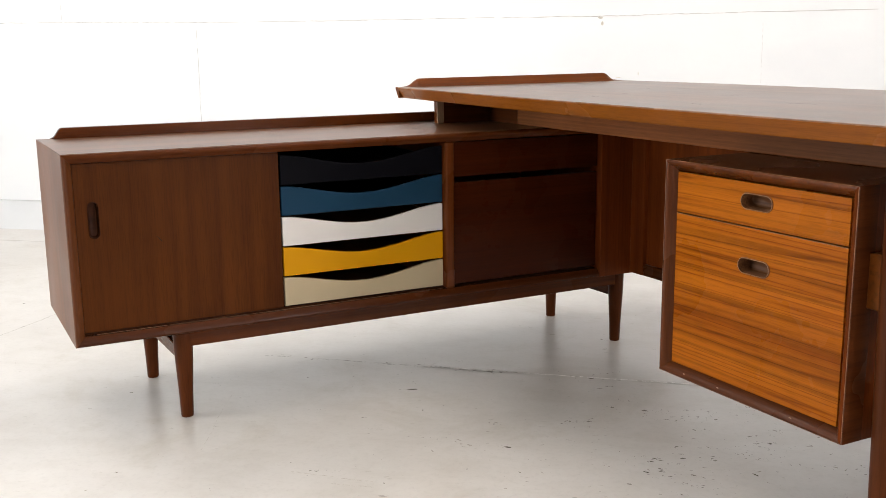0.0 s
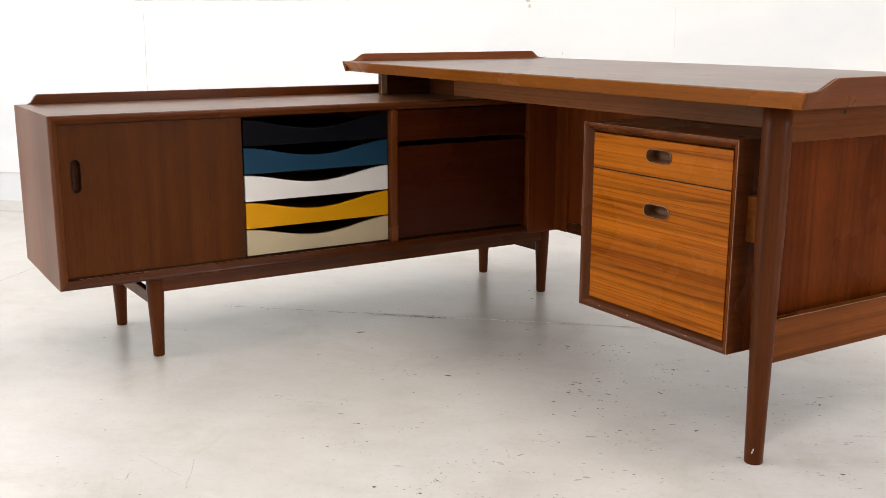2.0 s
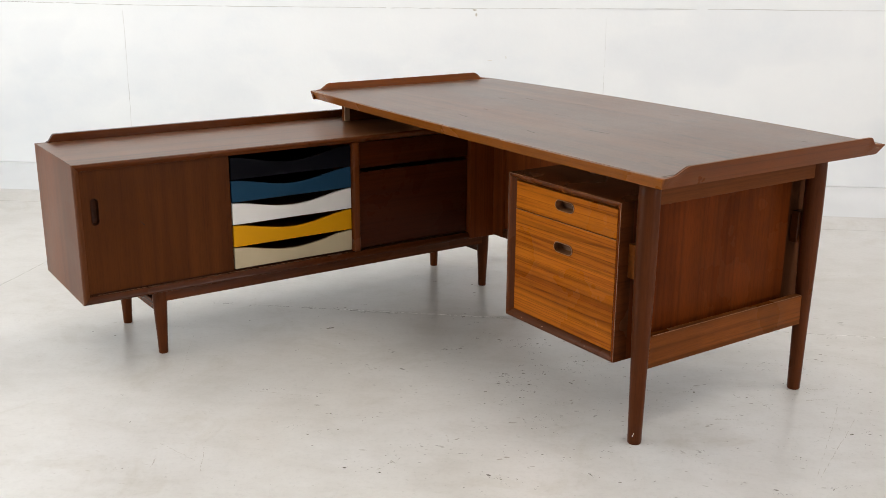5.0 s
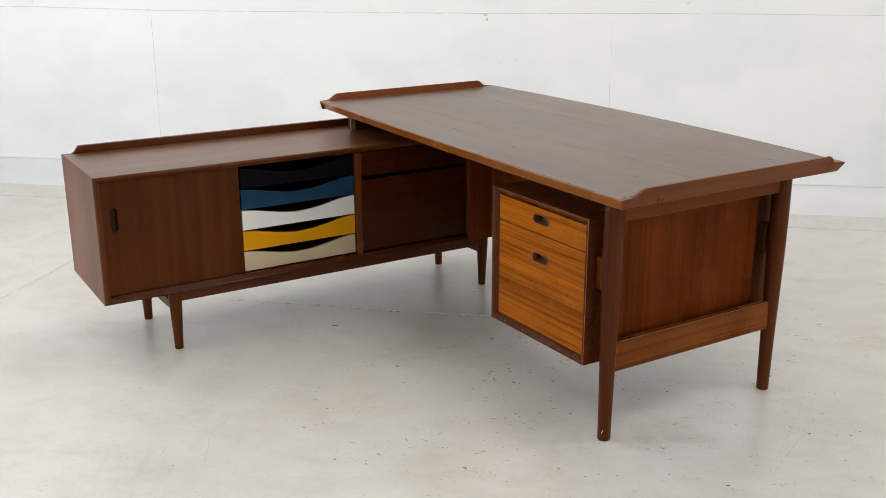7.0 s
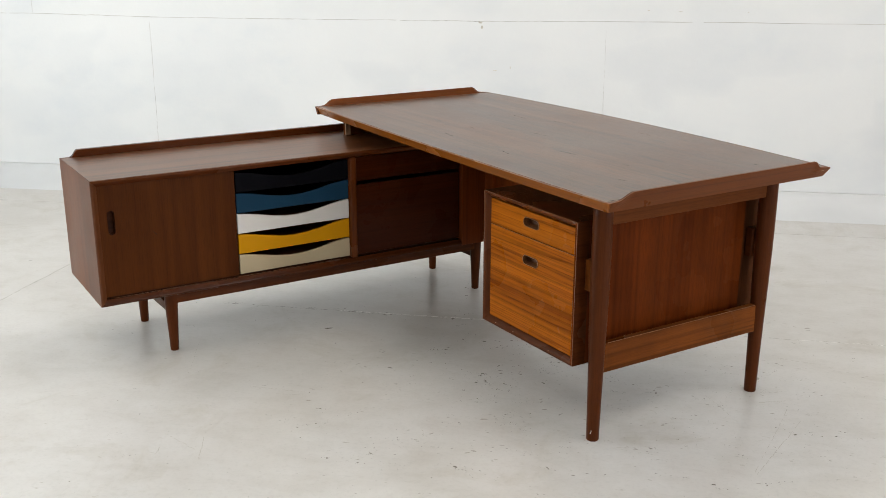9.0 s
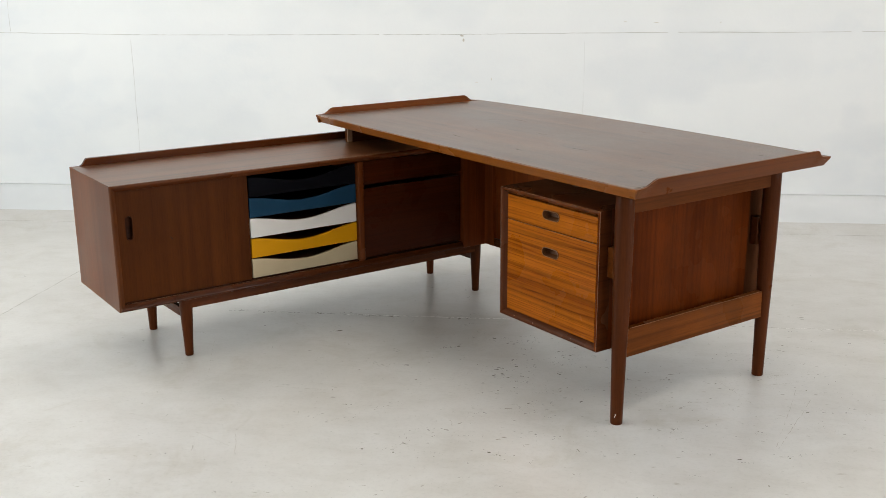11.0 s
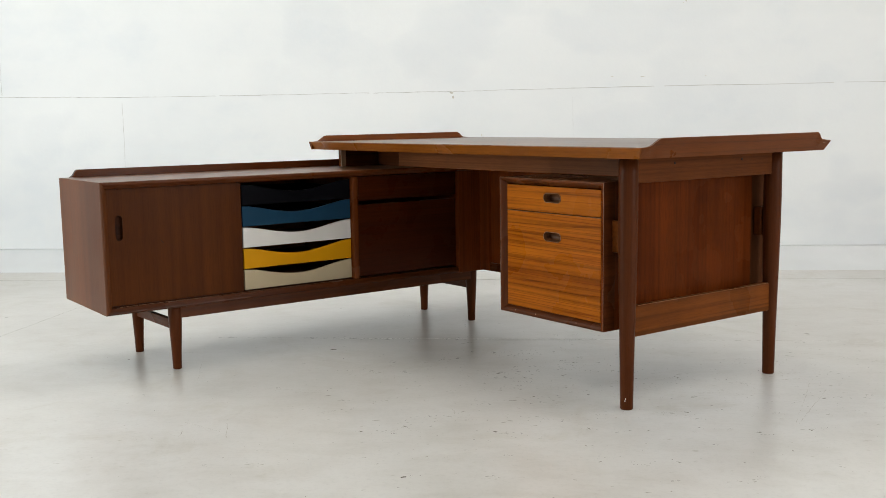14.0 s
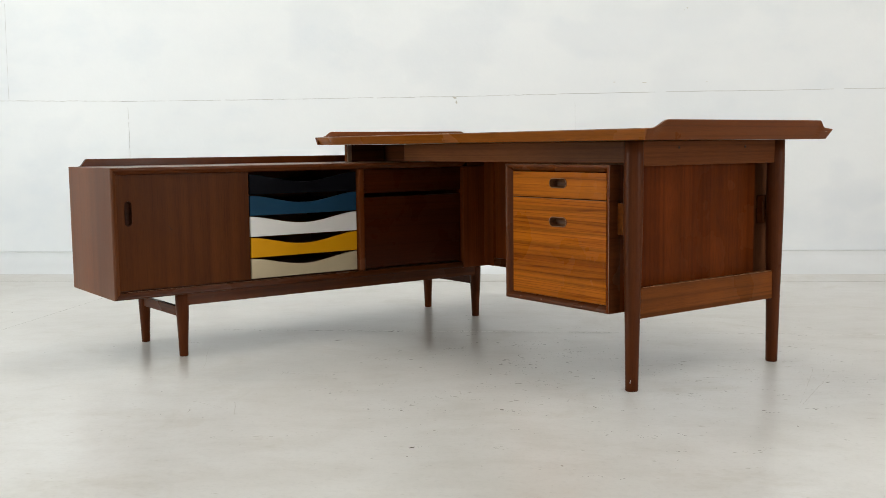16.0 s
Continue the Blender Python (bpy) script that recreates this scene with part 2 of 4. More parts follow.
def floor_material():
    """Pale grey-white painted concrete: cloudy patches, worn warm stains, scattered dark scuffs, satin gloss."""
    m, t, nodes, links, bsdf = nodes_of("painted_concrete")
    co = nodes.new("ShaderNodeTexCoord")

    def ntex(scale, detail, distort=0.0, rough=0.55):
        n = nodes.new("ShaderNodeTexNoise")
        links.new(co.outputs["Object"], n.inputs["Vector"])
        n.inputs["Scale"].default_value, n.inputs["Detail"].default_value = scale, detail
        n.inputs["Distortion"].default_value, n.inputs["Roughness"].default_value = distort, rough
        return n.outputs["Fac"]

    big = ntex(0.8, 5, 0.3)
    r1 = ramp(nodes, [(0.30, (0.500, 0.476, 0.443)), (0.50, (0.574, 0.553, 0.526)), (0.70, (0.632, 0.617, 0.602))])
    links.new(big, r1.inputs[0])
    stain = ntex(5.5, 10, 0.3, 0.62)
    r2 = ramp(nodes, [(0.30, (0.87, 0.855, 0.83)), (0.58, grey(1.0))])
    links.new(stain, r2.inputs[0])
    col = mix(nodes, links, "MULTIPLY", r1.outputs[0], r2.outputs[0], 0.55)
    grit = ntex(70, 6, 0.2, 0.7)
    r3 = ramp(nodes, [(0.30, grey(0.80)), (0.50, grey(1.0))])
    links.new(grit, r3.inputs[0])
    col = mix(nodes, links, "MULTIPLY", col, r3.outputs[0], 0.4)
    # brushed streaks of thin and thick paint along the room
    drag = nodes.new("ShaderNodeMapping")
    drag.inputs["Scale"].default_value, drag.inputs["Rotation"].default_value = (3.0, 6.5, 1.0), (0, 0, 0.9)
    links.new(co.outputs["Object"], drag.inputs["Vector"])
    s = nodes.new("ShaderNodeTexNoise")
    s.inputs["Scale"].default_value, s.inputs["Detail"].default_value, s.inputs["Roughness"].default_value, s.inputs["Distortion"].default_value = 1.6, 8, 0.68, 0.4
    links.new(drag.outputs[0], s.inputs["Vector"])
    r4 = ramp(nodes, [(0.36, (0.86, 0.845, 0.82)), (0.50, grey(1.0)), (0.66, (1.06, 1.07, 1.08))])
    links.new(s.outputs["Fac"], r4.inputs[0])
    col = mix(nodes, links, "MULTIPLY", col, r4.outputs[0], 0.36)
    # tan wear where shoes and furniture have rubbed
    wear = ntex(2.6, 12, 0.8, 0.70)
    r5 = ramp(nodes, [(0.345, (0.80, 0.77, 0.70)), (0.455, grey(1.0))])
    links.new(wear, r5.inputs[0])
    col = mix(nodes, links, "MULTIPLY", col, r5.outputs[0], 0.45)
    # fine ragged scrapes
    scrape = nodes.new("ShaderNodeMapping")
    scrape.inputs["Scale"].default_value, scrape.inputs["Rotation"].default_value = (22, 60, 1), (0, 0, -0.6)
    links.new(co.outputs["Object"], scrape.inputs["Vector"])
    s2 = nodes.new("ShaderNodeTexNoise")
    s2.inputs["Scale"].default_value, s2.inputs["Detail"].default_value, s2.inputs["Roughness"].default_value = 1.0, 4, 0.6
    links.new(scrape.outputs[0], s2.inputs["Vector"])
    r6 = ramp(nodes, [(0.25, (0.58, 0.53, 0.46)), (0.33, grey(1.0))])
    links.new(s2.outputs["Fac"], r6.inputs[0])
    col = mix(nodes, links, "MULTIPLY", col, r6.outputs[0], 0.7)
    links.new(col, bsdf.inputs["Base Color"])
    rr = ramp(nodes, [(0.3, grey(0.27)), (0.7, grey(0.33))])
    links.new(big, rr.inputs[0])
    links.new(rr.outputs[0], bsdf.inputs["Roughness"])
    bsdf.inputs["Specular IOR Level"].default_value = 0.65
    return m


def wall_material():
    """White wall paint over boards, with roller patches and slight greyish repairs."""
    m, t, nodes, links, bsdf = nodes_of("white_wall_paint")
    co = nodes.new("ShaderNodeTexCoord")
    mp = nodes.new("ShaderNodeMapping")
    mp.inputs["Scale"].default_value = (1.0, 1.0, 1.6)
    links.new(co.outputs["Object"], mp.inputs["Vector"])
    n = nodes.new("ShaderNodeTexNoise")
    n.inputs["Scale"].default_value, n.inputs["Detail"].default_value, n.inputs["Roughness"].default_value = 1.6, 7, 0.6
    links.new(mp.outputs[0], n.inputs["Vector"])
    r = ramp(nodes, [(0.32, (0.725, 0.748, 0.775)), (0.46, (0.766, 0.780, 0.795)), (0.7, (0.795, 0.804, 0.812))])
    links.new(n.outputs["Fac"], r.inputs[0])
    v = nodes.new("ShaderNodeTexVoronoi")
    v.feature, v.distance, v.inputs["Scale"].default_value, v.inputs["Smoothness"].default_value = "SMOOTH_F1", "CHEBYCHEV", 2.6, 0.7
    links.new(mp.outputs[0], v.inputs["Vector"])
    r2 = ramp(nodes, [(0.0, (0.89, 0.905, 0.93)), (0.4, grey(1.0))])
    links.new(v.outputs["Color"], r2.inputs[0])
    col = mix(nodes, links, "MULTIPLY", r.outputs[0], r2.outputs[0], 0.8)
    links.new(col, bsdf.inputs["Base Color"])
    bsdf.inputs["Roughness"].default_value = 0.55
    f = nodes.new("ShaderNodeTexNoise")
    f.inputs["Scale"].default_value, f.inputs["Detail"].default_value = 45, 5
    links.new(co.outputs["Object"], f.inputs["Vector"])
    bump = nodes.new("ShaderNodeBump")
    bump.inputs["Strength"].default_value, bump.inputs["Distance"].default_value = 0.25, 0.002
    links.new(f.outputs["Fac"], bump.inputs["Height"])
    links.new(bump.outputs[0], bsdf.inputs["Normal"])
    return m


FLOOR, WALL = floor_material(), wall_material()
DULL = paint("off_white_render", (0.80, 0.795, 0.78), 0.8, 0.08, 2)
COVE_PAINT = paint("cove_paint", (0.695, 0.705, 0.715), 0.6, 0.06, 3, gloss=0.1)
JOINT = paint("joint_dirt", (0.25, 0.23, 0.205), 0.8, 0.5, 30)
SCUFF = paint("scuff_dirt", (0.115, 0.098, 0.075), 0.8, 0.5, 60)
SCUFF_PALE = paint("scuff_pale", (0.40, 0.375, 0.335), 0.6, 0.3, 40)
SEAM_DARK = paint("wall_nick", (0.60, 0.565, 0.50), 0.7, 0.3, 30)
NICK = paint("wood_nick_dark", (0.022, 0.010, 0.006), 0.6, 0.4, 80, gloss=0.2)
SCRATCH = paint("scratch_brown", (0.48, 0.445, 0.40), 0.6, 0.3, 60)
SEAM = paint("wall_seam_shadow", (0.57, 0.56, 0.545), 0.7, 0.3, 12)
METAL = paint("lamp_housing", (0.7, 0.7, 0.7), 0.4)
TUBE = bpy.data.materials.new("lamp_diffuser")
TUBE.use_nodes = True
TUBE.node_tree.nodes["Principled BSDF"].inputs["Emission Color"].default_value = (1, 0.95, 0.88, 1)
TUBE.node_tree.nodes["Principled BSDF"].inputs["Emission Strength"].default_value = 6

# ---- building helpers ----


def link_mesh(name, bm, material, parent=None, label="", smooth=False):
    bmesh.ops.recalc_face_normals(bm, faces=bm.faces)
    me = bpy.data.meshes.new(name)
    bm.to_mesh(me)
    bm.free()
    me.materials.append(material)
    if smooth:
        for p in me.polygons:
            p.use_smooth = True
    ob = new(name, me)
    if parent is not None:
        ob.parent = parent
    if label:
        tagged(ob, label)
    return ob


def part(name, bm, material, parent, label="", smooth=False):
    return link_mesh(name, bm, material, parent, label, smooth)


def thing(name, label, category, place=(0, 0, 0), group="", kind=""):
    e = new(name)
    e.matrix_world = Matrix.Translation(place)
    return tagged(e, label, category, group, kind)


def soften(bm, width, segments=2):
    if width:
        bmesh.ops.recalc_face_normals(bm, faces=bm.faces)
        sharp = [e for e in bm.edges if len(e.link_faces) == 2 and e.calc_face_angle(0) > 0.4]
        bmesh.ops.bevel(bm, geom=sharp, offset=width, segments=segments, profile=0.5, affect="EDGES", clamp_overlap=True)
    return bm


def hexa(corners, bevel=0.0015, segments=2):
    """Eight corners: four round the front, four round the back in the same order."""
    bm = bmesh.new()
    v = [bm.verts.new(c) for c in corners]
    for f in ((0, 1, 2, 3), (7, 6, 5, 4), (0, 4, 5, 1), (1, 5, 6, 2), (2, 6, 7, 3), (3, 7, 4, 0)):
        bm.faces.new([v[i] for i in f])
    return soften(bm, bevel, segments)


def box(x0, x1, y0, y1, z0, z1, bevel=0.0015, segments=2):
    return hexa([(x0, y0, z0), (x1, y0, z0), (x1, y0, z1), (x0, y0, z1), (x0, y1, z0), (x1, y1, z0), (x1, y1, z1), (x0, y1, z1)], bevel, segments)


def prism(outline, a, b, bevel=0.0, to3=None):
    """An outline in two coordinates, extruded from a to b along the third; to3 turns (p, q, h) into a point."""
    bm = bmesh.new()
    lo = [bm.verts.new(to3(p, q, a)) for p, q in outline]
    hi = [bm.verts.new(to3(p, q, b)) for p, q in outline]
    bm.faces.new(lo), bm.faces.new(hi)
    for i in range(len(outline)):
        j = (i + 1) % len(outline)
        bm.faces.new((lo[i], lo[j], hi[j], hi[i]))
    return soften(bm, bevel)


def lathe(profile, x, y, sides=28):
    """A turned leg: (height, radius) from the foot up."""
    bm = bmesh.new()
    rings = [[bm.verts.new((x + r * math.cos(2 * math.pi * i / sides), y + r * math.sin(2 * math.pi * i / sides), z)) for i in range(sides)] for z, r in profile]
    for a, b in zip(rings, rings[1:]):
        for i in range(sides):
            bm.faces.new((a[i], a[(i + 1) % sides], b[(i + 1) % sides], b[i]))
    bm.faces.new(rings[0]), bm.faces.new(rings[-1])
    return bm


def stadium(p, q, half_p, half_q, steps=8):
    """A slot with round ends, lying along the longer half."""
    pts = []
    r = min(half_p, half_q)
    for i in range(2 * steps):
        side = 0 if i < steps else 1
        a = math.pi * (i - side * steps) / (steps - 1) - math.pi / 2 + side * math.pi
        if half_p >= half_q:
            c = (half_p - r) * (1 if side == 0 else -1)
            pts.append((p + c + r * math.cos(a), q + r * math.sin(a)))
        else:
            c = (half_q - r) * (1 if side == 0 else -1)
            pts.append((p - r * math.sin(a), q + c + r * math.cos(a)))
    return pts


def slotted_panel(rect, slots, front, back, to3):
    """A board with slots cut through it. to3 turns (p, q, depth) into a point."""
    bm = bmesh.new()
    p0, p1, q0, q1 = rect
    loops = [[(p0, q0), (p1, q0), (p1, q1), (p0, q1)]] + slots
    for depth in (front, back):
        edges = []
        for loop in loops:
            vs = [bm.verts.new(to3(p, q, depth)) for p, q in loop]
            edges += [bm.edges.new((vs[i], vs[(i + 1) % len(vs)])) for i in range(len(vs))]
        bmesh.ops.triangle_fill(bm, edges=edges, use_beauty=True)
    bm.verts.ensure_lookup_table()
    half = len(bm.verts) // 2
    start = 0
    for loop in loops:
        k = len(loop)
        for i in range(k):
            a, b = start + i, start + (i + 1) % k
            bm.faces.new((bm.verts[a], bm.verts[b], bm.verts[half + b], bm.verts[half + a]))
        start += k
    return bm


def slot_pull(p, q, half_p, half_q, front, deep, to3):
    """The turned lining of a finger slot: a raised rounded rim, a sloping wall and a hollow floor."""
    bm = bmesh.new()
    rings = []
    for grow, d in ((0.0006, front + 0.001), (0.0008, front - 0.0008), (0.0, front - 0.0014), (-0.0009, front - 0.0012), (-0.0014, front + 0.001), (-0.0018, front + 0.7 * deep), (-0.0026, front + 0.92 * deep), (-0.0050, front + deep)):
        rings.append([bm.verts.new(to3(a, b, d)) for a, b in stadium(p, q, half_p + grow, half_q + grow)])
    for a, b in zip(rings, rings[1:]):
        for i in range(len(a)):
            bm.faces.new((a[i], a[(i + 1) % len(a)], b[(i + 1) % len(a)], b[i]))
    bm.faces.new(rings[-1])
    return bm


def ogee(x0, z0, x1, z1, steps=7):
    """An S curve from one point to another, flat at both ends."""
    return [(x0 + (x1 - x0) * i / steps, z0 + (z1 - z0) * (0.5 - 0.5 * math.cos(math.pi * i / steps))) for i in range(steps + 1)]


def splayed_case(parent, to3, p0, p1, q0, q1, front, depth, thick, splay, mats, names=("side_panel", "side_panel", "bottom_panel", "top_panel")):
    """Four mitred boards whose front edges are rounded outside and slope back to the inside. p across, q up, third coordinate depth."""
    i0, i1, j0, j1 = p0 + thick, p1 - thick, q0 + thick, q1 - thick
    nose = ((0.0, 0.0052), (0.025, 0.0026), (0.08, 0.0008), (0.17, 0.0), (0.30, 0.0002), (0.45, 0.12 * splay), (0.70, 0.52 * splay), (0.90, 0.86 * splay), (1.0, splay))
    corners = {"a": ((p0, q0), (i0, j0)), "b": ((p1, q0), (i1, j0)), "c": ((p1, q1), (i1, j1)), "d": ((p0, q1), (i0, j1))}
    made = []
    for name, ends, mat in zip(names, ("ad", "bc", "ab", "dc"), mats):
        if not name:
            continue
        bm = bmesh.new()
        rings = []
        for end in ends:
            (po, qo), (pi, qi) = corners[end]
            ring = [bm.verts.new(to3(po + (pi - po) * s, qo + (qi - qo) * s, front + d)) for s, d in nose]
            rings.append(ring + [bm.verts.new(to3(pi, qi, depth)), bm.verts.new(to3(po, qo, depth))])
        k = len(rings[0])
        for i in range(k):
            face = bm.faces.new((rings[0][i], rings[0][(i + 1) % k], rings[1][(i + 1) % k], rings[1][i]))
            face.smooth = i < len(nose) - 1
        bm.faces.new(rings[0]), bm.faces.new(rings[1])
        for e in bm.edges:
            e.smooth = len(e.link_faces) == 2 and all(f.smooth for f in e.link_faces)
        made.append(part(name, bm, mat, parent))
    return made


def arris(points, parent, radius=0.0008, closed=False):
    """A fine four-sided line along an edge: rubbed wood and a painted highlight in one pale colour."""
    bm = bmesh.new()
    pts = [Vector(p) for p in points]
    if closed:
        pts.append(pts[0])
    for a, b in zip(pts, pts[1:]):
        d = (b - a).normalized()
        side = d.cross(Vector((0.31, 0.52, 0.79))).normalized()
        up = d.cross(side)
        ends = [[bm.verts.new(c + (side * math.cos(t) + up * math.sin(t)) * radius) for t in (0, math.pi / 2, math.pi, 3 * math.pi / 2)] for c in (a, b)]
        for i in range(4):
            bm.faces.new((ends[0][i], ends[0][(i + 1) % 4], ends[1][(i + 1) % 4], ends[1][i]))
        bm.faces.new(ends[0]), bm.faces.new(ends[1])
    return part("worn_edge", bm, GLINT_WEAR, parent)


# ---- the setting ----


def placed(ob):
    ob.matrix_world = ROOM
    return ob


def flat_wall(name, bm, label, category, mat=None):
    return tagged(placed(link_mesh(name, bm, mat or WALL)), label, category, kind="structure")


floor = tagged(placed(link_mesh("floor", box(LEFT_U - 0.2, RIGHT_U + 0.2, BACK_N - 0.2, WALL_N + 0.3, -0.2, 0.0, 0), FLOOR)),
               "pale grey painted concrete floor with scuffs and dark specks", "floor", kind="structure")

# the white board wall behind
wall_north = flat_wall("wall_north", box(LEFT_U, RIGHT_U, WALL_N, WALL_N + 0.25, 0.001, HIGH, 0), "white painted board wall with fine joints", "wall")
# the floor paint rises in a flat border and a wide cove to the wall
COVE_N, COVE_H = 2.335, 0.115
border = [(2.10, 0.0004), (2.102, 0.0022), (COVE_N - 0.004, 0.0070), (COVE_N, 0.0082), (COVE_N, 0.0004)]
tagged(placed(link_mesh("floor_border", prism(border, LEFT_U, RIGHT_U, 0, lambda p, q, h: (h, p, q)), FLOOR)), "slightly raised painted border along the foot of the wall", "floor border", kind="structure")
def bezier(a, b, c, d, s):
    return tuple((1 - s) ** 3 * p + 3 * s * (1 - s) ** 2 * q + 3 * s * s * (1 - s) * r + s ** 3 * t for p, q, r, t in zip(a, b, c, d))


cove = [(WALL_N - 0.0006, 0.0005), (COVE_N + 0.0003, 0.0005)] + [bezier((COVE_N + 0.0003, 0.0065), (COVE_N + 0.10, 0.020), (WALL_N - 0.0010, 0.045), (WALL_N - 0.0010, COVE_H), k / 20) for k in range(21)]
foot = tagged(placed(link_mesh("baseboard", prism(cove, LEFT_U, RIGHT_U, 0, lambda p, q, h: (h, p, q)), COVE_PAINT)), "pale grey paint coved up the foot of the wall", "baseboard", kind="structure")
for face in foot.data.polygons:
    face.use_smooth = abs(face.normal.x) < 0.5 and face.normal.y < -0.0001 and face.center.z > 0.004
flat_wall("wall_south", box(LEFT_U, RIGHT_U, BACK_N - 0.2, BACK_N, 0.001, HIGH, 0), "plain off-white rendered wall", "wall", DULL)


def window_wall(wall_name, first, u, spots, outer, label, mat):
    """A side wall with wide low window openings, their frames standing in the depth of the wall."""
    rects = [(nc - wide / 2, nc + wide / 2, zc - high / 2, zc + high / 2) for nc, zc, wide, high in spots]
    flat_wall(wall_name, slotted_panel((BACK_N, WALL_N + 0.25, 0.001, HIGH), [[(n0, z0), (n1, z0), (n1, z1), (n0, z1)] for n0, n1, z0, z1 in rects], u, u + 0.2 * outer, lambda p, q, d: (d, p, q)), label, "wall", mat)
    a, b = sorted((u + 0.07 * outer, u + 0.13 * outer))
    for k, (n0, n1, z0, z1) in enumerate(rects):
        window = tagged(placed(new("window_%d" % (first + k))), "wide window with white frame", "window", kind="structure")
        for n_at in (n0 + 0.03, (n0 + n1) / 2, n1 - 0.03):
            part("window_frame", box(a, b, n_at - 0.03, n_at + 0.03, z0, z1), WHITE, window)
        for z_at in (z0 + 0.03, z1 - 0.03):
            part("window_frame", box(a - 0.001, b + 0.001, n0, n1, z_at - 0.03, z_at + 0.03), WHITE, window)


window_wall("wall_west", 1, LEFT_U, WINDOWS_WEST, -1, "white painted wall with wide window openings", WALL)
window_wall("wall_east", 2, RIGHT_U, WINDOWS_EAST, 1, "plain off-white rendered wall with a wide window opening", DULL)
tagged(placed(link_mesh("ceiling", box(LEFT_U - 0.2, RIGHT_U + 0.2, BACK_N - 0.2, WALL_N + 0.25, HIGH, HIGH + 0.2, 0), WALL)), "plain white painted ceiling", "ceiling", kind="structure")
for su, sn in STRIPS:
    lamp = thing("ceiling_light", "long white ceiling strip light, switched on", "lamp", group="ceiling strip lights")
    lamp.matrix_world = Matrix.Translation(room(su, sn, 0)) @ ROOM
    part("housing", box(-0.78, 0.78, -0.17, 0.17, HIGH - 0.09, HIGH - 0.002, 0.004), METAL, lamp)
    part("diffuser", box(-0.75, 0.75, -0.14, 0.14, HIGH - 0.108, HIGH - 0.091, 0.004), TUBE, lamp)


def wavy_strip(a, b, width, steps, wander, lift, keep=1.0, rnd=random.Random(4), to3=None):
    """A thin uneven strip from a to b, broken where keep falls short."""
    bm = bmesh.new()
    a, b = Vector(a), Vector(b)
    along = (b - a).normalized()
    side = Vector((-along.y, along.x))
    last = None
    off = 0.0
    for i in range(steps + 1):
        off = 0.75 * off + rnd.uniform(-wander, wander)
        c = a.lerp(b, i / steps) + side * off
        w = width * rnd.uniform(0.35, 1.25)
        pair = [bm.verts.new(to3(*(c + side * s * w), lift)) for s in (-0.5, 0.5)]
        if last and rnd.random() < keep:
            bm.faces.new((last[0], last[1], pair[1], pair[0]))
        last = pair
    bmesh.ops.delete(bm, geom=[v for v in bm.verts if not v.link_faces], context="VERTS")
    return bm


def on_floor(p, q, h):
    return (p, q, h)


def on_wall(p, q, h):
    return (p, WALL_N - h, q)


# joints between the wall boards
for a, b, w, keep in (((LEFT_U, 0.994), (-1.66, 0.991), 0.0036, 0.97), ((-1.66, 0.991), (-0.95, 0.979), 0.0036, 0.97), ((-0.95, 0.979), (0.92, 0.978), 0.0032, 0.97), ((0.92, 0.978), (1.58, 0.986), 0.0032, 0.97),
                      ((1.58, 0.986), (RIGHT_U, 1.002), 0.0034, 0.97), ((-0.957, 0.25), (-0.955, 0.948), 0.0024, 0.97), ((1.590, 0.42), (1.588, 0.62), 0.0022, 0.9), ((1.588, 0.62), (1.588, 0.955), 0.0013, 0.6), ((-1.662, 1.0), (-1.655, 2.2), 0.0022, 0.85)):
    part("wall_joint", wavy_strip(a, b, w, 90 if abs(a[0] - b[0]) > 0.3 else 40, 0.0010, 0.0015, keep, to3=on_wall), SEAM, wall_north)

# ---- sideboard ----


def front_xz(p, q, d):
    return (p, d, q)


LONG, DEEP, LIFT = 1.733, 0.44, 0.007            # LIFT: height of the measured base line over the floor
sideboard = thing("sideboard", "low teak sideboard with sliding door and five coloured tray drawers", "sideboard", (0, 0, LIFT))
CASE_END = 1.4285
splayed_case(sideboard, front_xz, -0.002, CASE_END, 0.211, 0.637, 0.0, DEEP, 0.021, 0.011, (SIDE_V, CASE_V, FRAME_X, CASE_X), ("side_panel", "", "bottom_panel", "top_panel"))
part("end_panel", box(1.408, LONG, -0.0012, DEEP, 0.2085, 0.6155, 0.002), RECESS_LIT_V, sideboard)
part("top_panel", box(CASE_END + 0.0005, LONG, 0.0, DEEP, 0.616, 0.6368, 0.0015), CASE_X, sideboard)
part("top_veneer", box(0.0, LONG - 0.003, 0.003, DEEP - 0.0205, 0.6371, 0.6379, 0.0003), TOP_X, sideboard, "figured teak veneer with a satin sheen")
part("back_panel", box(0.02, CASE_END - 0.02, DEEP - 0.02, DEEP - 0.012, 0.231, 0.617, 0), INNER, sideboard)
lip = [(0.030, 0.6372)] + ogee(0.034, 0.640, 0.058, 0.664) + [(LONG - 0.06, 0.664)] + ogee(LONG - 0.058, 0.664, LONG - 0.034, 0.640) + [(LONG - 0.03, 0.637)]
part("raised_lip", prism(lip, DEEP - 0.020, DEEP - 0.001, 0.003, front_xz), CASE_X, sideboard)

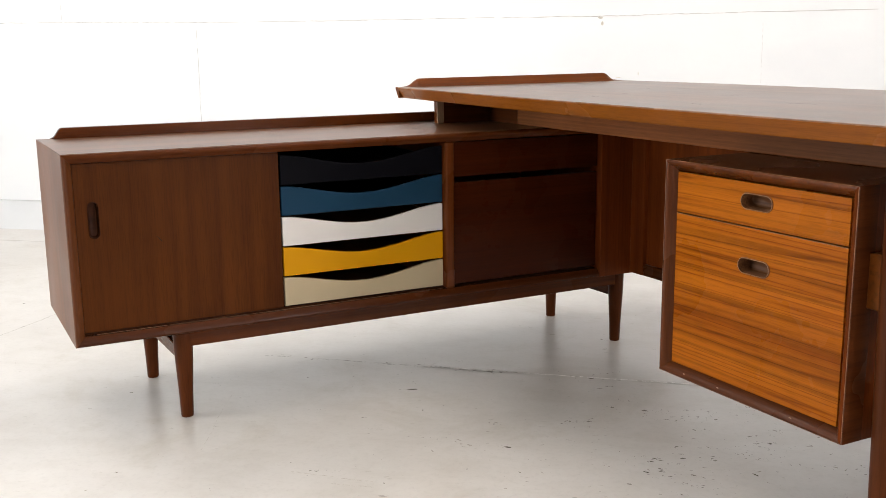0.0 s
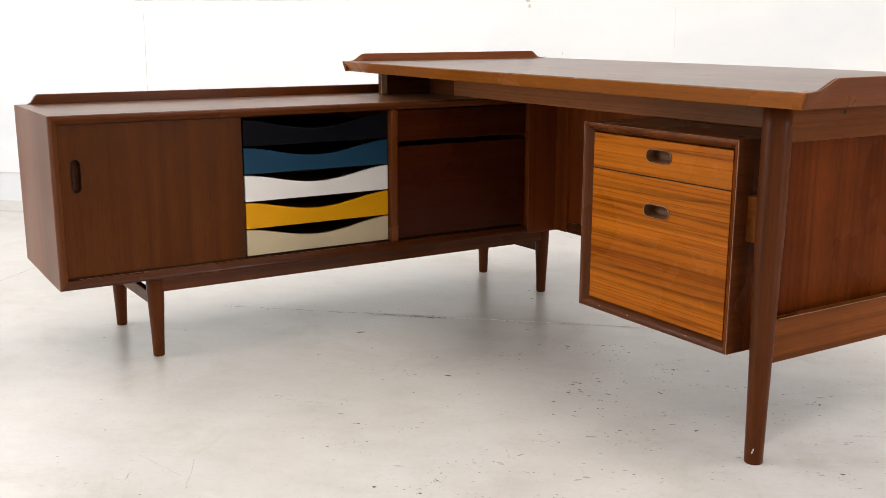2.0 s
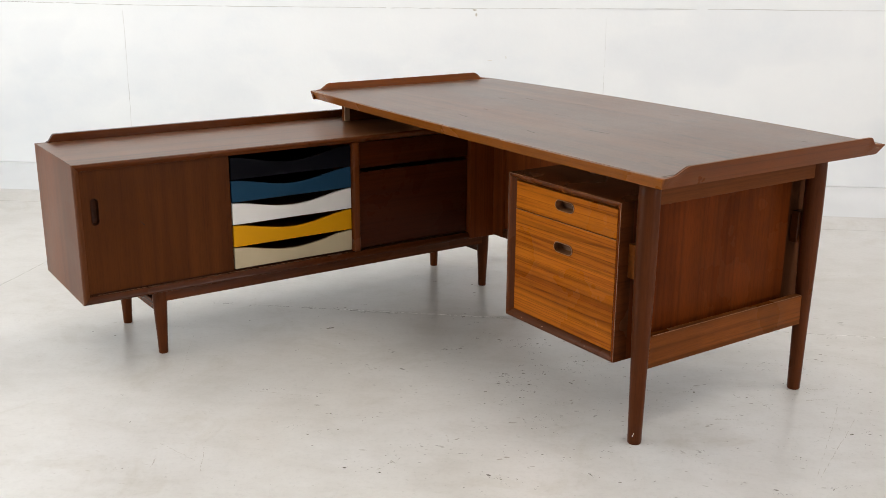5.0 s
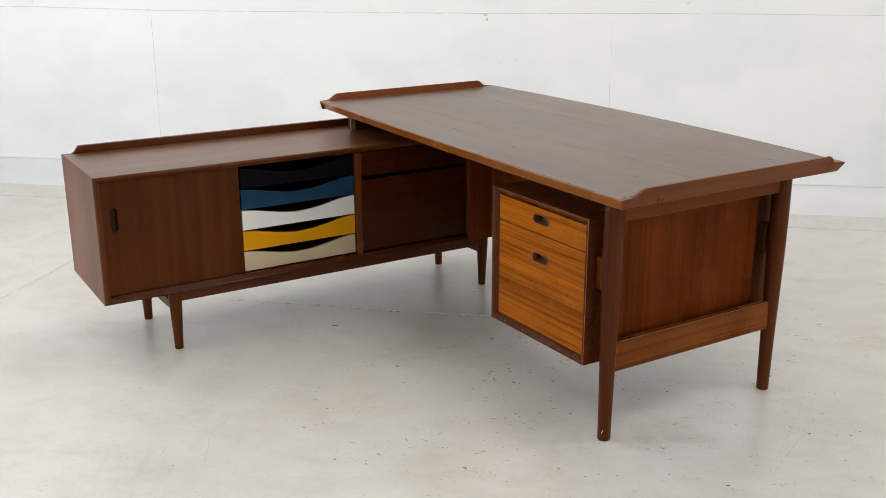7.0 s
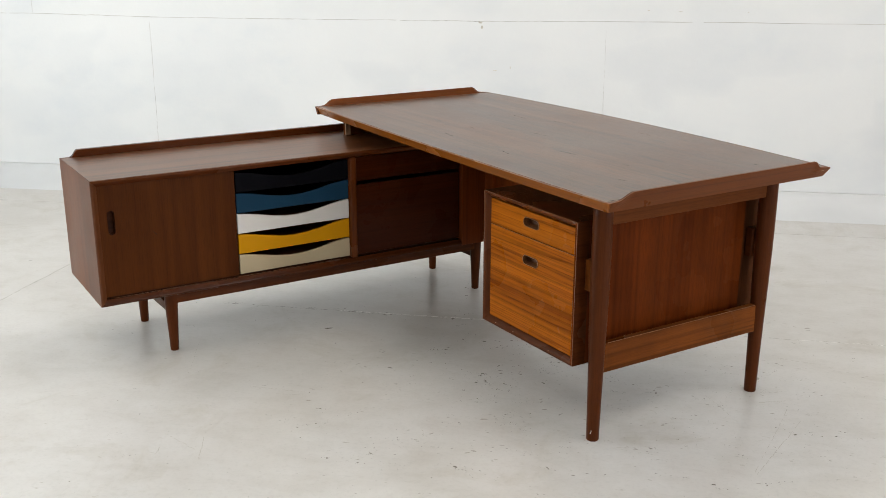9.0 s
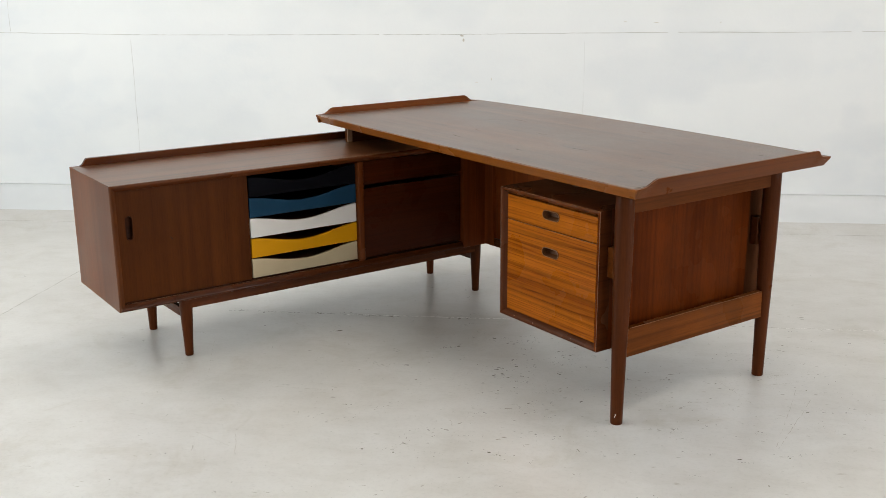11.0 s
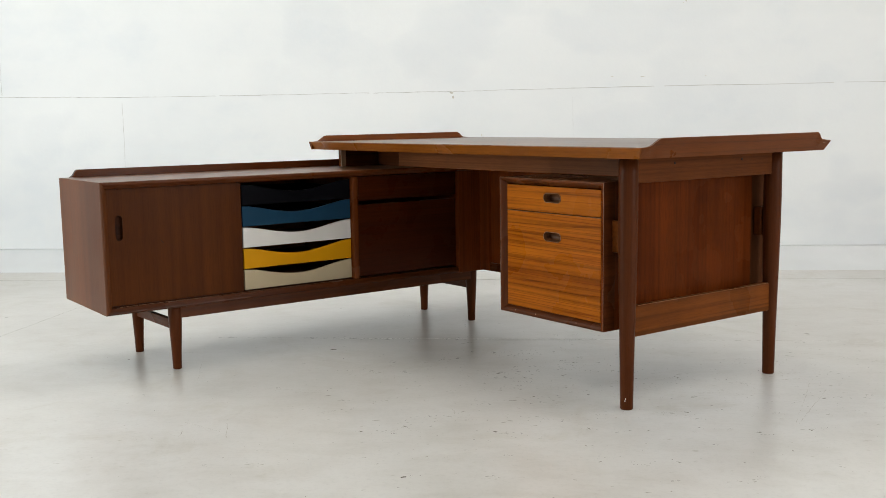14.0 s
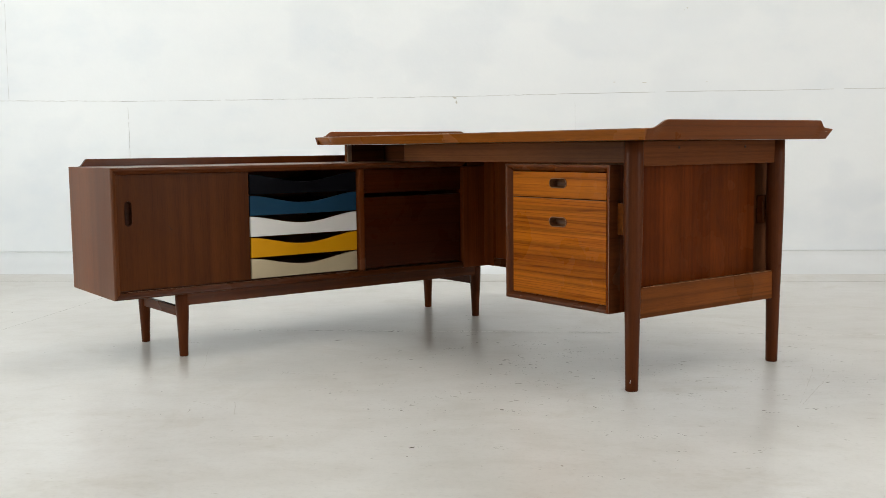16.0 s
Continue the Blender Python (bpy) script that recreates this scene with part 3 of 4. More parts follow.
door = part("sliding_door", slotted_panel((0.021, 0.483, 0.238, 0.614), [stadium(0.0585, 0.489, 0.0115, 0.041)], 0.020, 0.036, front_xz), DOOR_V, sideboard)
part("finger_pull", slot_pull(0.0585, 0.489, 0.0115, 0.041, 0.020, 0.014, front_xz), HOLLOW_SHADE, door, "oval finger pull, teak darkened for its shaded hollow", smooth=True)
part("door_track", box(0.0212, CASE_END - 0.03, 0.022, 0.040, 0.2325, 0.2365, 0.0005), HOLLOW_SHADE, sideboard)
part("divider", box(0.472, 0.484, 0.045, DEEP - 0.03, 0.233, 0.615, 0.001), CASE_V, sideboard)
part("divider", box(0.922, 0.948, 0.004, DEEP - 0.03, 0.2325, 0.6155, 0.006, 3), CASE_V, sideboard)

arris([(0.0, DEEP - 0.02, 0.6365), (0.0, 0.0022, 0.6365), (0.0, 0.0018, 0.212)], sideboard)
arris([(0.002, 0.0022, 0.6365), (1.10, 0.0022, 0.6365)], sideboard, 0.0006)

arris([(0.045, 0.0128, 0.2338), (0.915, 0.0128, 0.2338)], sideboard, 0.0006)

# five tray drawers with a hollowed top edge
TRAY_X0, TRAY_X1, TRAY_Z, PITCH = 0.4875, 0.9195, 0.2395, 0.0739
for k, (colour_name, colour) in enumerate((("cream", CREAM), ("yellow", YELLOW), ("white", WHITE), ("blue", BLUE), ("black", BLACK))):
    z0 = TRAY_Z + k * PITCH
    outline = [(TRAY_X0, z0), (TRAY_X1, z0)]
    for i in range(25):
        s = i / 24
        dip = 0.0302 * (0.5 - 0.5 * math.cos(2 * math.pi * s)) ** 0.8
        outline.append((TRAY_X1 - (TRAY_X1 - TRAY_X0) * s, z0 + 0.0705 - dip))
    drawer = part("tray_drawer", prism(outline, 0.020, 0.032, 0.0012, front_xz), colour, sideboard, colour_name + " lacquered tray drawer front with hollowed top edge")
    part("tray", box(TRAY_X0 + 0.008, TRAY_X1 - 0.008, 0.033, 0.36, z0 + 0.006, z0 + 0.014, 0.001), BLACK if k > 2 else INNER, drawer)
    for xs in (TRAY_X0 + 0.004, TRAY_X1 - 0.012):
        part("tray_side", box(xs, xs + 0.008, 0.033, 0.36, z0 + 0.0145, z0 + 0.045, 0.001), BLACK if k > 2 else INNER, drawer)
    part("tray_back", box(TRAY_X0 + 0.013, TRAY_X1 - 0.013, 0.352, 0.36, z0 + 0.0145, z0 + 0.045, 0.001), BLACK if k > 2 else INNER, drawer)

part("drawer_front", box(0.950, 1.404, 0.014, 0.034, 0.524, 0.613, 0.0015), FRONT_SHADE_X, sideboard, "plain teak drawer front, darkened for the shade of the desk top")
part("drop_front", box(0.950, 1.404, 0.016, 0.036, 0.240, 0.508, 0.0015), FRONT_SHADE_X, sideboard, "plain teak deep drawer front, darkened for the shade of the desk top")

# turned legs and their rails
side_leg = [(-LIFT, 0.0136), (0.003 - LIFT, 0.0148), (0.05, 0.0166), (0.11, 0.0198), (0.16, 0.0222), (0.195, 0.0228), (0.2105, 0.0225)]
LEGS = ((0.243, 0.056), (1.513, 0.060), (0.234, 0.395), (1.502, 0.383))
for x, y in LEGS:
    part("leg", lathe(side_leg, x, y), LEG_Z, sideboard, smooth=True)
part("front_rail", box(0.252, 1.494, 0.038, 0.060, 0.1685, 0.2105, 0.002), CASE_X, sideboard)
part("back_rail", box(0.243, 1.488, 0.380, 0.398, 0.171, 0.2105, 0.002), RAIL_X, sideboard)
for (xa, ya), (xb, yb) in ((LEGS[0], LEGS[2]), (LEGS[1], LEGS[3])):
    part("side_rail", hexa([(xa - 0.009, ya + 0.015, 0.1275), (xa + 0.009, ya + 0.015, 0.1275), (xa + 0.009, ya + 0.015, 0.1605), (xa - 0.009, ya + 0.015, 0.1605),
                            (xb - 0.009, yb - 0.015, 0.1275), (xb + 0.009, yb - 0.015, 0.1275), (xb + 0.009, yb - 0.015, 0.1605), (xb - 0.009, yb - 0.015, 0.1605)], 0.002), CASE_Y, sideboard)

# ---- desk ----
Y0, Y1 = -1.384, 0.466


def bowed(y, near, middle, far):
    """A gently bowed long edge through three places along the desk."""
    s = (y - Y0) / (Y1 - Y0)
    return near * (1 - s) * (1 - 2 * s) + middle * 4 * s * (1 - s) - far * s * (1 - 2 * s)


def left_edge(y):
    return bowed(y, 0.953, 0.964, 1.000)


def right_edge(y):
    return bowed(y, 1.801, 1.860, 1.832)


desk = thing("desk", "large teak writing desk resting on the sideboard at one end", "desk", (0, 0, LIFT))
STEPS = 28
ys = [Y0 + 0.0206 + (Y1 - Y0 - 0.0412) * i / STEPS for i in range(STEPS + 1)]
bm = bmesh.new()
rows = []
for y in ys:
    low = y + 0.014 if y == ys[0] else y             # cut to the lean of the end board
    rows.append([bm.verts.new((left_edge(y) + 0.007, y, 0.737)), bm.verts.new((right_edge(y) - 0.007, y, 0.737)), bm.verts.new((right_edge(y) - 0.024, low, 0.7065)), bm.verts.new((left_edge(y) + 0.024, low, 0.7065))])
for a, b in zip(rows, rows[1:]):
    for i in range(4):
        bm.faces.new((a[i], a[(i + 1) % 4], b[(i + 1) % 4], b[i]))
bm.faces.new(rows[0]), bm.faces.new(rows[-1])
part("tabletop", bm, TOP_Y, desk, "teak veneered top with worn satin sheen and small dark marks")
for edge, s in ((left_edge, 1), (right_edge, -1)):
    bm = bmesh.new()
    rows = []
    for y in ys:
        e = edge(y)
        near = y == ys[0] and s == 1                # runs out to the corner, cut to the lean of the end board
        rows.append([bm.verts.new((e + s * d, Y0 + 0.004 + (0.7372 - z) * 0.68 if near else y + (0.7372 - z) * 0.45 if y == ys[0] else y, z)) for d, z in ((0.0068, 0.7372), (0.0018, 0.7368), (0.0, 0.7345), (0.0150, 0.7090), (0.0180, 0.7062), (0.0238, 0.7062))])
    for a, b in zip(rows, rows[1:]):
        for i in range(6):
            bm.faces.new((a[i], a[(i + 1) % 6], b[(i + 1) % 6], b[i]))
    bm.faces.new(rows[0]), bm.faces.new(rows[-1])
    part("edge_band", bm, EDGE_Y, desk, "golden teak edge band, worn along the arris")


def end_board(y_out, inward, mat, under, tip):
    """Raised end board: one leaning outer face, S-curved shoulders, flat tips. under: how far the foot stands back."""
    xl, xr = left_edge(y_out), right_edge(y_out)
    start = 0.0072 if inward > 0 else 0.0
    top = [(xl + start, 0.7370), (xl + 0.018, 0.7370)] + ogee(xl + 0.030, 0.7385, xl + 0.082, 0.7605, 9) + ogee(xr - 0.080, 0.7625, xr - 0.040, 0.7405, 9) + [(xr - 0.012, 0.7375), (xr, 0.7365)]
    bm = bmesh.new()
    rows = []
    for x, z in top:
        lift = max(0.0, z - 0.7372)
        inset = tip * max(0.0, 1 - min(x - xl - start, xr - x) / 0.018) * (0 if start and x - xl < 0.1 else 1)
        x_low = x + (inset + 2.4 * start if x - xl < 0.010 else inset if x - xl < xr - x else -inset)
        lean = 0.30 * under * (1 - lift / 0.0255)
        rows.append([bm.verts.new((x_low, y_out + inward * under, 0.7064)), bm.verts.new((x, y_out + inward * (lean + 0.0008), z - 0.0025)), bm.verts.new((x, y_out + inward * (lean + 0.0015), z - 0.0006)),
                     bm.verts.new((x, y_out + inward * (lean + 0.003), z)), bm.verts.new((x, y_out + inward * (lean + 0.0085), z)), bm.verts.new((x, y_out + inward * (lean + 0.0105 + 0.1 * lift), z - 0.3 * lift)),
                     bm.verts.new((x, y_out + inward * 0.0250, 0.7372)), bm.verts.new((x_low, y_out + inward * (under + 0.008), 0.7064))])
    for a, b in zip(rows, rows[1:]):
        for i in range(8):
            bm.faces.new((a[i], a[(i + 1) % 8], b[(i + 1) % 8], b[i]))
    bm.faces.new(rows[0]), bm.faces.new(rows[-1])
    board = part("end_board", bm, mat, desk, "raised teak end lip with curved shoulders")
    arris([(x, y_out + inward * (0.30 * under * (1 - max(0.0, z - 0.7372) / 0.0255) + 0.0022), z - 0.0002) for x, z in top], board, 0.0007)


end_board(Y0 - 0.005, 1, EDGE_X, 0.030, 0.005)
end_board(Y1 + 0.004, -1, EDGE_X, 0.016, 0.004)

# supports under the top
part("apron", box(1.220, 1.242, -1.226, 0.140, 0.6385, 0.7055, 0.003), wood("teak_apron", (0.27, 0.09, 0.03), (0.17, 0.054, 0.018), "y", 0.42, 0.4, 14, gloss=0.08), desk, "long teak apron set back under the top")
part("apron", box(1.600, 1.622, -1.226, 0.30, 0.6385, 0.7055, 0.003), CASE_Y, desk)
part("riser", box(1.226, 1.248, 0.1405, 0.300, 0.6385, 0.7055, 0.002), CASE_Y, desk)
part("riser", box(1.056, 1.262, 0.306, 0.326, 0.6382, 0.7055, 0.0015), CASE_X, desk)
part("riser_end", box(1.054, 1.0755, 0.3015, 0.3055, 0.6385, 0.7055, 0.001), GRAIN_END, desk, "pale end grain of the riser board")
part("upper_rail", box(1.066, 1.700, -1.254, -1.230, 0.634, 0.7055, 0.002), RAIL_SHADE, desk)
part("lower_rail", box(1.066, 1.700, -1.252, -1.232, 0.201, 0.290, 0.002), RAIL_X, desk)
desk_leg = [(-LIFT, 0.0172), (0.003 - LIFT, 0.0186), (0.10, 0.0200), (0.22, 0.0222), (0.34, 0.0250), (0.46, 0.0272), (0.56, 0.0278), (0.66, 0.0274), (0.7058, 0.0268)]
near_leg = part("leg", lathe(desk_leg, 1.060, -1.238), LEG_Z, desk, smooth=True)
part("leg", lathe(desk_leg, 1.7075, -1.242), LEG_Z, desk, smooth=True)

# drawer pedestal hung between the rails


def front_yz(p, q, d):
    return (d, p, q)


P0, P1, Q0, Q1, PX = -1.1955, -0.7435, 0.2145, 0.6380, 1.006
pedestal = part("pedestal", box(1.60, 1.61, P0 + 0.02, P1 - 0.02, Q0 + 0.02, Q1 - 0.02, 0.001), INNER, desk, "drawer pedestal with dark splayed frame and two honey teak fronts")
splayed_case(pedestal, front_yz, P0, P1, Q0, Q1, PX, 1.665, 0.0205, 0.018, (PANEL_Z, FRAME_D, CASE_Y, CASE_X), ("side_panel", "side_panel", "bottom_panel", "top_panel"))
part("back_edge", hexa([(1.666, P0 + 0.002, Q0), (1.775, P0 + 0.016, Q0), (1.775, P0 + 0.016, Q1), (1.666, P0 + 0.002, Q1), (1.666, P0 + 0.03, Q0), (1.775, P0 + 0.03, Q0), (1.775, P0 + 0.03, Q1), (1.666, P0 + 0.03, Q1)], 0.002), BACK_Z, pedestal)
part("side_edge", box(PX + 0.002, 1.052, P0 - 0.0012, P0 - 0.0002, Q0 + 0.001, Q1 - 0.001, 0.0002), FRAME_X, pedestal, "thin dark strip at the front of the pedestal side")
for q0, q1, qc in ((0.5382, 0.6150, 0.582), (0.2365, 0.5355, 0.466)):
    d = part("drawer_front", slotted_panel((P0 + 0.022, P1 - 0.0235, q0, q1), [stadium(-0.973, qc, 0.038, 0.0145)], PX + 0.013, PX + 0.030, front_yz), HONEY_Y, pedestal, "honey coloured teak drawer front with dark streaks")
    part("finger_pull", slot_pull(-0.973, qc, 0.038, 0.0145, PX + 0.013, 0.026, front_yz), PULL, d, "oval teak finger pull", smooth=True)
    arris([front_yz(a, b, PX + 0.0112) for a, b in stadium(-0.973, qc, 0.0372, 0.0137)], d, 0.0007, True)
# the far block gets darker wood in place of the shadow on it
for x0, x1, mat in ((1.040, 1.082, RAIL_X), (1.676, 1.736, FRAME_X)):
    part("spacer_block", box(x0, x1, -1.222, P0 - 0.001, 0.440, 0.530, 0.002), mat, desk)

arris([(PX + 0.0019, p, q) for p, q in ((P0 + 0.001, Q0 + 0.001), (P1 - 0.001, Q0 + 0.001), (P1 - 0.001, Q1 - 0.001), (P0 + 0.001, Q1 - 0.001))], pedestal, 0.0008, True)
arris([(PX + 0.0178, P0 + 0.0208, Q1 - 0.022), (PX + 0.0178, P0 + 0.0208, Q0 + 0.0212), (PX + 0.0178, P1 - 0.022, Q0 + 0.0212)], pedestal, 0.0005)
arris([(PX + 0.0128, P0 + 0.023, 0.5351), (PX + 0.0128, P1 - 0.024, 0.5351)], pedestal, 0.0006)
arris([(1.088, -1.2517, 0.2897), (1.682, -1.2517, 0.2897)], desk, 0.0008)
arris([(left_edge(y) + 0.0008, y, 0.7366) for y in ys], desk, 0.0015)

# dark dents and scratches in the veneer, plugs in the rail
for (xa, ya), (xb, yb), w in (((1.548, -0.215), (1.552, -0.135), 0.0035), ((1.131, -0.315), (1.118, -0.390), 0.0028), ((1.113, -0.688), (1.106, -0.732), 0.0035), ((1.268, -0.785), (1.275, -0.860), 0.0024),
                              ((1.476, -0.070), (1.480, -0.110), 0.0028), ((1.638, -1.235), (1.640, -1.250), 0.0045), ((1.270, -0.262), (1.262, -0.300), 0.0026), ((1.60, -0.32), (1.607, -0.40), 0.0018),
                              ((1.39, -0.48), (1.396, -0.55), 0.0018), ((1.30, -1.02), (1.304, -1.06), 0.0022), ((1.70, -0.66), (1.704, -0.72), 0.0018), ((1.16, -1.18), (1.164, -1.21), 0.0024)):
    part("surface_mark", wavy_strip((xa, ya), (xb, yb), w, 12, 0.0008, 0.7377, 0.9, to3=on_floor), NICK, desk)
for x in (1.232, 1.535):
    part("screw_plug", hexa([(x - 0.0035, -1.2552, 0.6815), (x + 0.0035, -1.2552, 0.6815), (x + 0.0035, -1.2552, 0.6885), (x - 0.0035, -1.2552, 0.6885), (x - 0.0035, -1.25, 0.6815), (x + 0.0035, -1.25, 0.6815), (x + 0.0035, -1.25, 0.6885), (x - 0.0035, -1.25, 0.6885)], 0.001), NICK, desk)
part("surface_mark", wavy_strip((0.191, 0.442), (0.203, 0.429), 0.0022, 8, 0.0004, 0.0188, 1.0, to3=front_xz), NICK, door)
part("surface_mark", wavy_strip((0.0905, 0.4905), (0.0925, 0.4895), 0.0022, 3, 0.0002, 0.0188, 1.0, to3=front_xz), NICK, door)

part("surface_mark", wavy_strip((0.966, Y0 + 0.0222), (1.062, Y0 + 0.0232), 0.0050, 26, 0.0004, 0.7380, 1.0, to3=on_floor), NICK, desk)
# pale nicks where the finish is knocked off the edges
def pale_nick(parent, place, size):
    """A tiny flattened chip of bare wood."""
    x, y, z = place
    part("edge_nick", hexa([(x - size, y - 0.0006, z - 0.0006), (x + size, y - 0.0006, z - 0.0008), (x + 0.7 * size, y - 0.0006, z + 0.0008), (x - 0.6 * size, y - 0.0006, z + 0.0007),
                            (x - size, y + 0.0006, z - 0.0006), (x + size, y + 0.0006, z - 0.0008), (x + 0.7 * size, y + 0.0006, z + 0.0008), (x - 0.6 * size, y + 0.0006, z + 0.0007)], 0.0002, 1), GRAIN_END, parent)


pale_nick(sideboard, (0.0085, 0.0026, 0.6300), 0.0022)
pale_nick(sideboard, (0.0015, 0.0030, 0.6355), 0.0020)
for y_nick in (-0.815, -0.908, -1.085):
    bottom_nick = hexa([(PX + 0.0018, y_nick - 0.0035, Q0 + 0.009), (PX + 0.0018, y_nick + 0.003, Q0 + 0.0095), (PX + 0.0022, y_nick + 0.002, Q0 + 0.0112), (PX + 0.0022, y_nick - 0.002, Q0 + 0.0108),
                        (PX + 0.004, y_nick - 0.0035, Q0 + 0.009), (PX + 0.004, y_nick + 0.003, Q0 + 0.0095), (PX + 0.004, y_nick + 0.002, Q0 + 0.0112), (PX + 0.004, y_nick - 0.002, Q0 + 0.0108)], 0.0003, 1)
    part("edge_nick", bottom_nick, GLINT_WEAR, pedestal)
pale_nick(desk, (1.7700, Y0 + 0.0070, 0.7290), 0.0065)

# modesty panel: frame with a sunk field
part("modesty_panel", box(1.524, 1.534, -1.170, -0.010, 0.225, 0.700, 0), RECESS_LIT_V, desk, "teak modesty panel with raised frame")
part("panel_frame", box(1.512, 1.540, -0.062, -0.003, 0.2125, 0.7050, 0.002), RECESS_LIT_V, desk)
part("panel_frame", box(1.514, 1.540, -1.170, -0.0625, 0.2125, 0.245, 0.002), CASE_Y, desk)

# ---- marks on the floor ----
rnd = random.Random(11)


def fleck(bm, x, y, long, wide, turn, z=0.0009):
    """A small ragged chip of dirt lying on the floor."""
    k = rnd.randint(5, 8)
    vs = []
    for i in range(k):
        a = 2 * math.pi * i / k
        r = rnd.uniform(0.45, 1.0)
        p, q = long * r * math.cos(a), wide * r * math.sin(a)
        vs.append(bm.verts.new((x + p * math.cos(turn) - q * math.sin(turn), y + p * math.sin(turn) + q * math.cos(turn), z)))
    bm.faces.new(vs)


def scatter(count, size, centre, spread, bm):
    for _ in range(count):
        long = size * rnd.lognormvariate(0, 0.55)
        fleck(bm, rnd.gauss(centre[0], spread[0]), rnd.gauss(centre[1], spread[1]), long * 1.15, long * rnd.uniform(0.16, 0.5), rnd.choice((WALL_TURN, WALL_TURN + 0.3, rnd.uniform(0, 3.1))))


dark = bmesh.new()
for count, size, centre, spread in ((90, 0.0016, (0.95, -0.75), (0.42, 0.38)), (70, 0.0016, (1.75, -1.40), (0.38, 0.30)), (40, 0.0015, (0.5, -1.0), (0.5, 0.45)),
                                    (55, 0.0020, (1.05, 0.10), (0.45, 0.22)), (80, 0.0014, (0.6, -0.6), (1.6, 1.3))):
    scatter(count, size, centre, spread, dark)
# single chips that stand out: place and half length in millimetres
for x, y, size in ((0.011, 1.42, 10), (0.157, 0.289, 7), (0.106, 0.365, 4), (0.03, -0.203, 5), (1.068, -0.435, 7), (1.034, -0.473, 4), (0.677, -0.543, 4), (0.763, -0.609, 4), (0.497, -0.522, 5), (0.874, -0.828, 5),
                   (0.927, -0.842, 6), (0.529, -1.02, 3.5), (0.899, -1.182, 3), (1.739, -1.043, 3), (1.701, -1.061, 4), (1.721, -1.424, 4), (1.568, -1.469, 4), (1.62, -1.556, 5), (1.637, -1.575, 4), (1.669, -1.597, 7),
                   (2.174, -1.061, 6), (2.149, -1.046, 7), (1.268, -1.369, 3), (1.446, -1.572, 2.5), (2.209, -1.253, 6), (0.593, 0.177, 4), (1.87, -1.391, 5)):
    for k in range(3):
        step, turn = size * 0.0007 * rnd.uniform(-1, 1), WALL_TURN + rnd.gauss(0.1, 0.35)
        fleck(dark, x + step * math.cos(turn), y + step * math.sin(turn) + rnd.gauss(0, 0.0008), size * 0.0008 * rnd.uniform(0.5, 1.0), 0.0018 * rnd.uniform(0.5, 1.2), turn)


def chip_cluster(bm, x, y, reach, count, turn, size=0.0024):
    """Chipped paint strewn along one direction: many small ragged flecks, a few larger."""
    for k in range(count):
        a, b = rnd.gauss(0, reach), rnd.gauss(0, reach * 0.28)
        long = size * rnd.lognormvariate(0, 0.6)
        fleck(bm, x + a * math.cos(turn) - b * math.sin(turn), y + a * math.sin(turn) + b * math.cos(turn), long, long * rnd.uniform(0.18, 0.5), turn + rnd.gauss(0, 0.35))


# clusters that can be told apart
for x, y, reach, count in ((1.012, -0.427, 0.022, 16), (1.050, -0.705, 0.030, 26), (1.035, -0.775, 0.034, 22), (1.028, -0.825, 0.02, 12), (0.93, -0.985, 0.03, 14), (0.48, -0.95, 0.04, 14), (0.558, -0.933, 0.03, 10),
                           (0.41, -1.0, 0.02, 8), (0.65, -1.20, 0.04, 18), (0.80, -1.17, 0.05, 20), (1.245, -0.78, 0.05, 24), (1.316, -0.777, 0.04, 16), (1.338, -0.92, 0.06, 30), (1.14, -0.741, 0.03, 12),
                           (1.30, -0.56, 0.05, 22), (1.20, -0.52, 0.04, 16), (1.62, -1.54, 0.04, 12), (0.44, -0.74, 0.02, 7), (0.69, -0.35, 0.03, 9)):
    chip_cluster(dark, x, y, reach, count, WALL_TURN + rnd.gauss(0.05, 0.25))
for _ in range(95):
    chip_cluster(dark, rnd.gauss(1.05, 0.5), rnd.gauss(-0.85, 0.5), rnd.uniform(0.008, 0.030), rnd.randint(4, 11), WALL_TURN + rnd.gauss(0, 0.35), 0.0020)
# chips crowd along the joint between the slabs
for u, n, count in ((0.20, 0.688, 8), (0.52, 0.682, 16), (0.60, 0.680, 18), (0.66, 0.676, 26), (0.74, 0.672, 24), (0.80, 0.673, 14), (0.33, 0.69, 8), (1.05, 0.66, 8)):
    place = room(u, n)
    chip_cluster(dark, place.x, place.y, 0.032, count, WALL_TURN, 0.0030)
tagged(link_mesh("floor_scuffs", dark, SCUFF), "small dark scuffs and paint chips on the floor", "scuffs", kind="stuff")
pale = bmesh.new()
for count, size, centre, spread in ((420, 0.0030, (1.0, -0.8), (0.5, 0.45)), (260, 0.0032, (1.7, -1.4), (0.45, 0.35)), (140, 0.0030, (0.5, -0.7), (1.2, 1.0))):
    scatter(count, size, centre, spread, pale)
for _ in range(60):
    chip_cluster(pale, rnd.gauss(1.25, 0.5), rnd.gauss(-1.05, 0.4), rnd.uniform(0.02, 0.06), rnd.randint(5, 14), WALL_TURN + rnd.gauss(0.1, 0.4), 0.0030)
tagged(link_mesh("floor_smudges", pale, SCUFF_PALE), "faint brownish smudges on the painted floor", "smudges", kind="stuff")
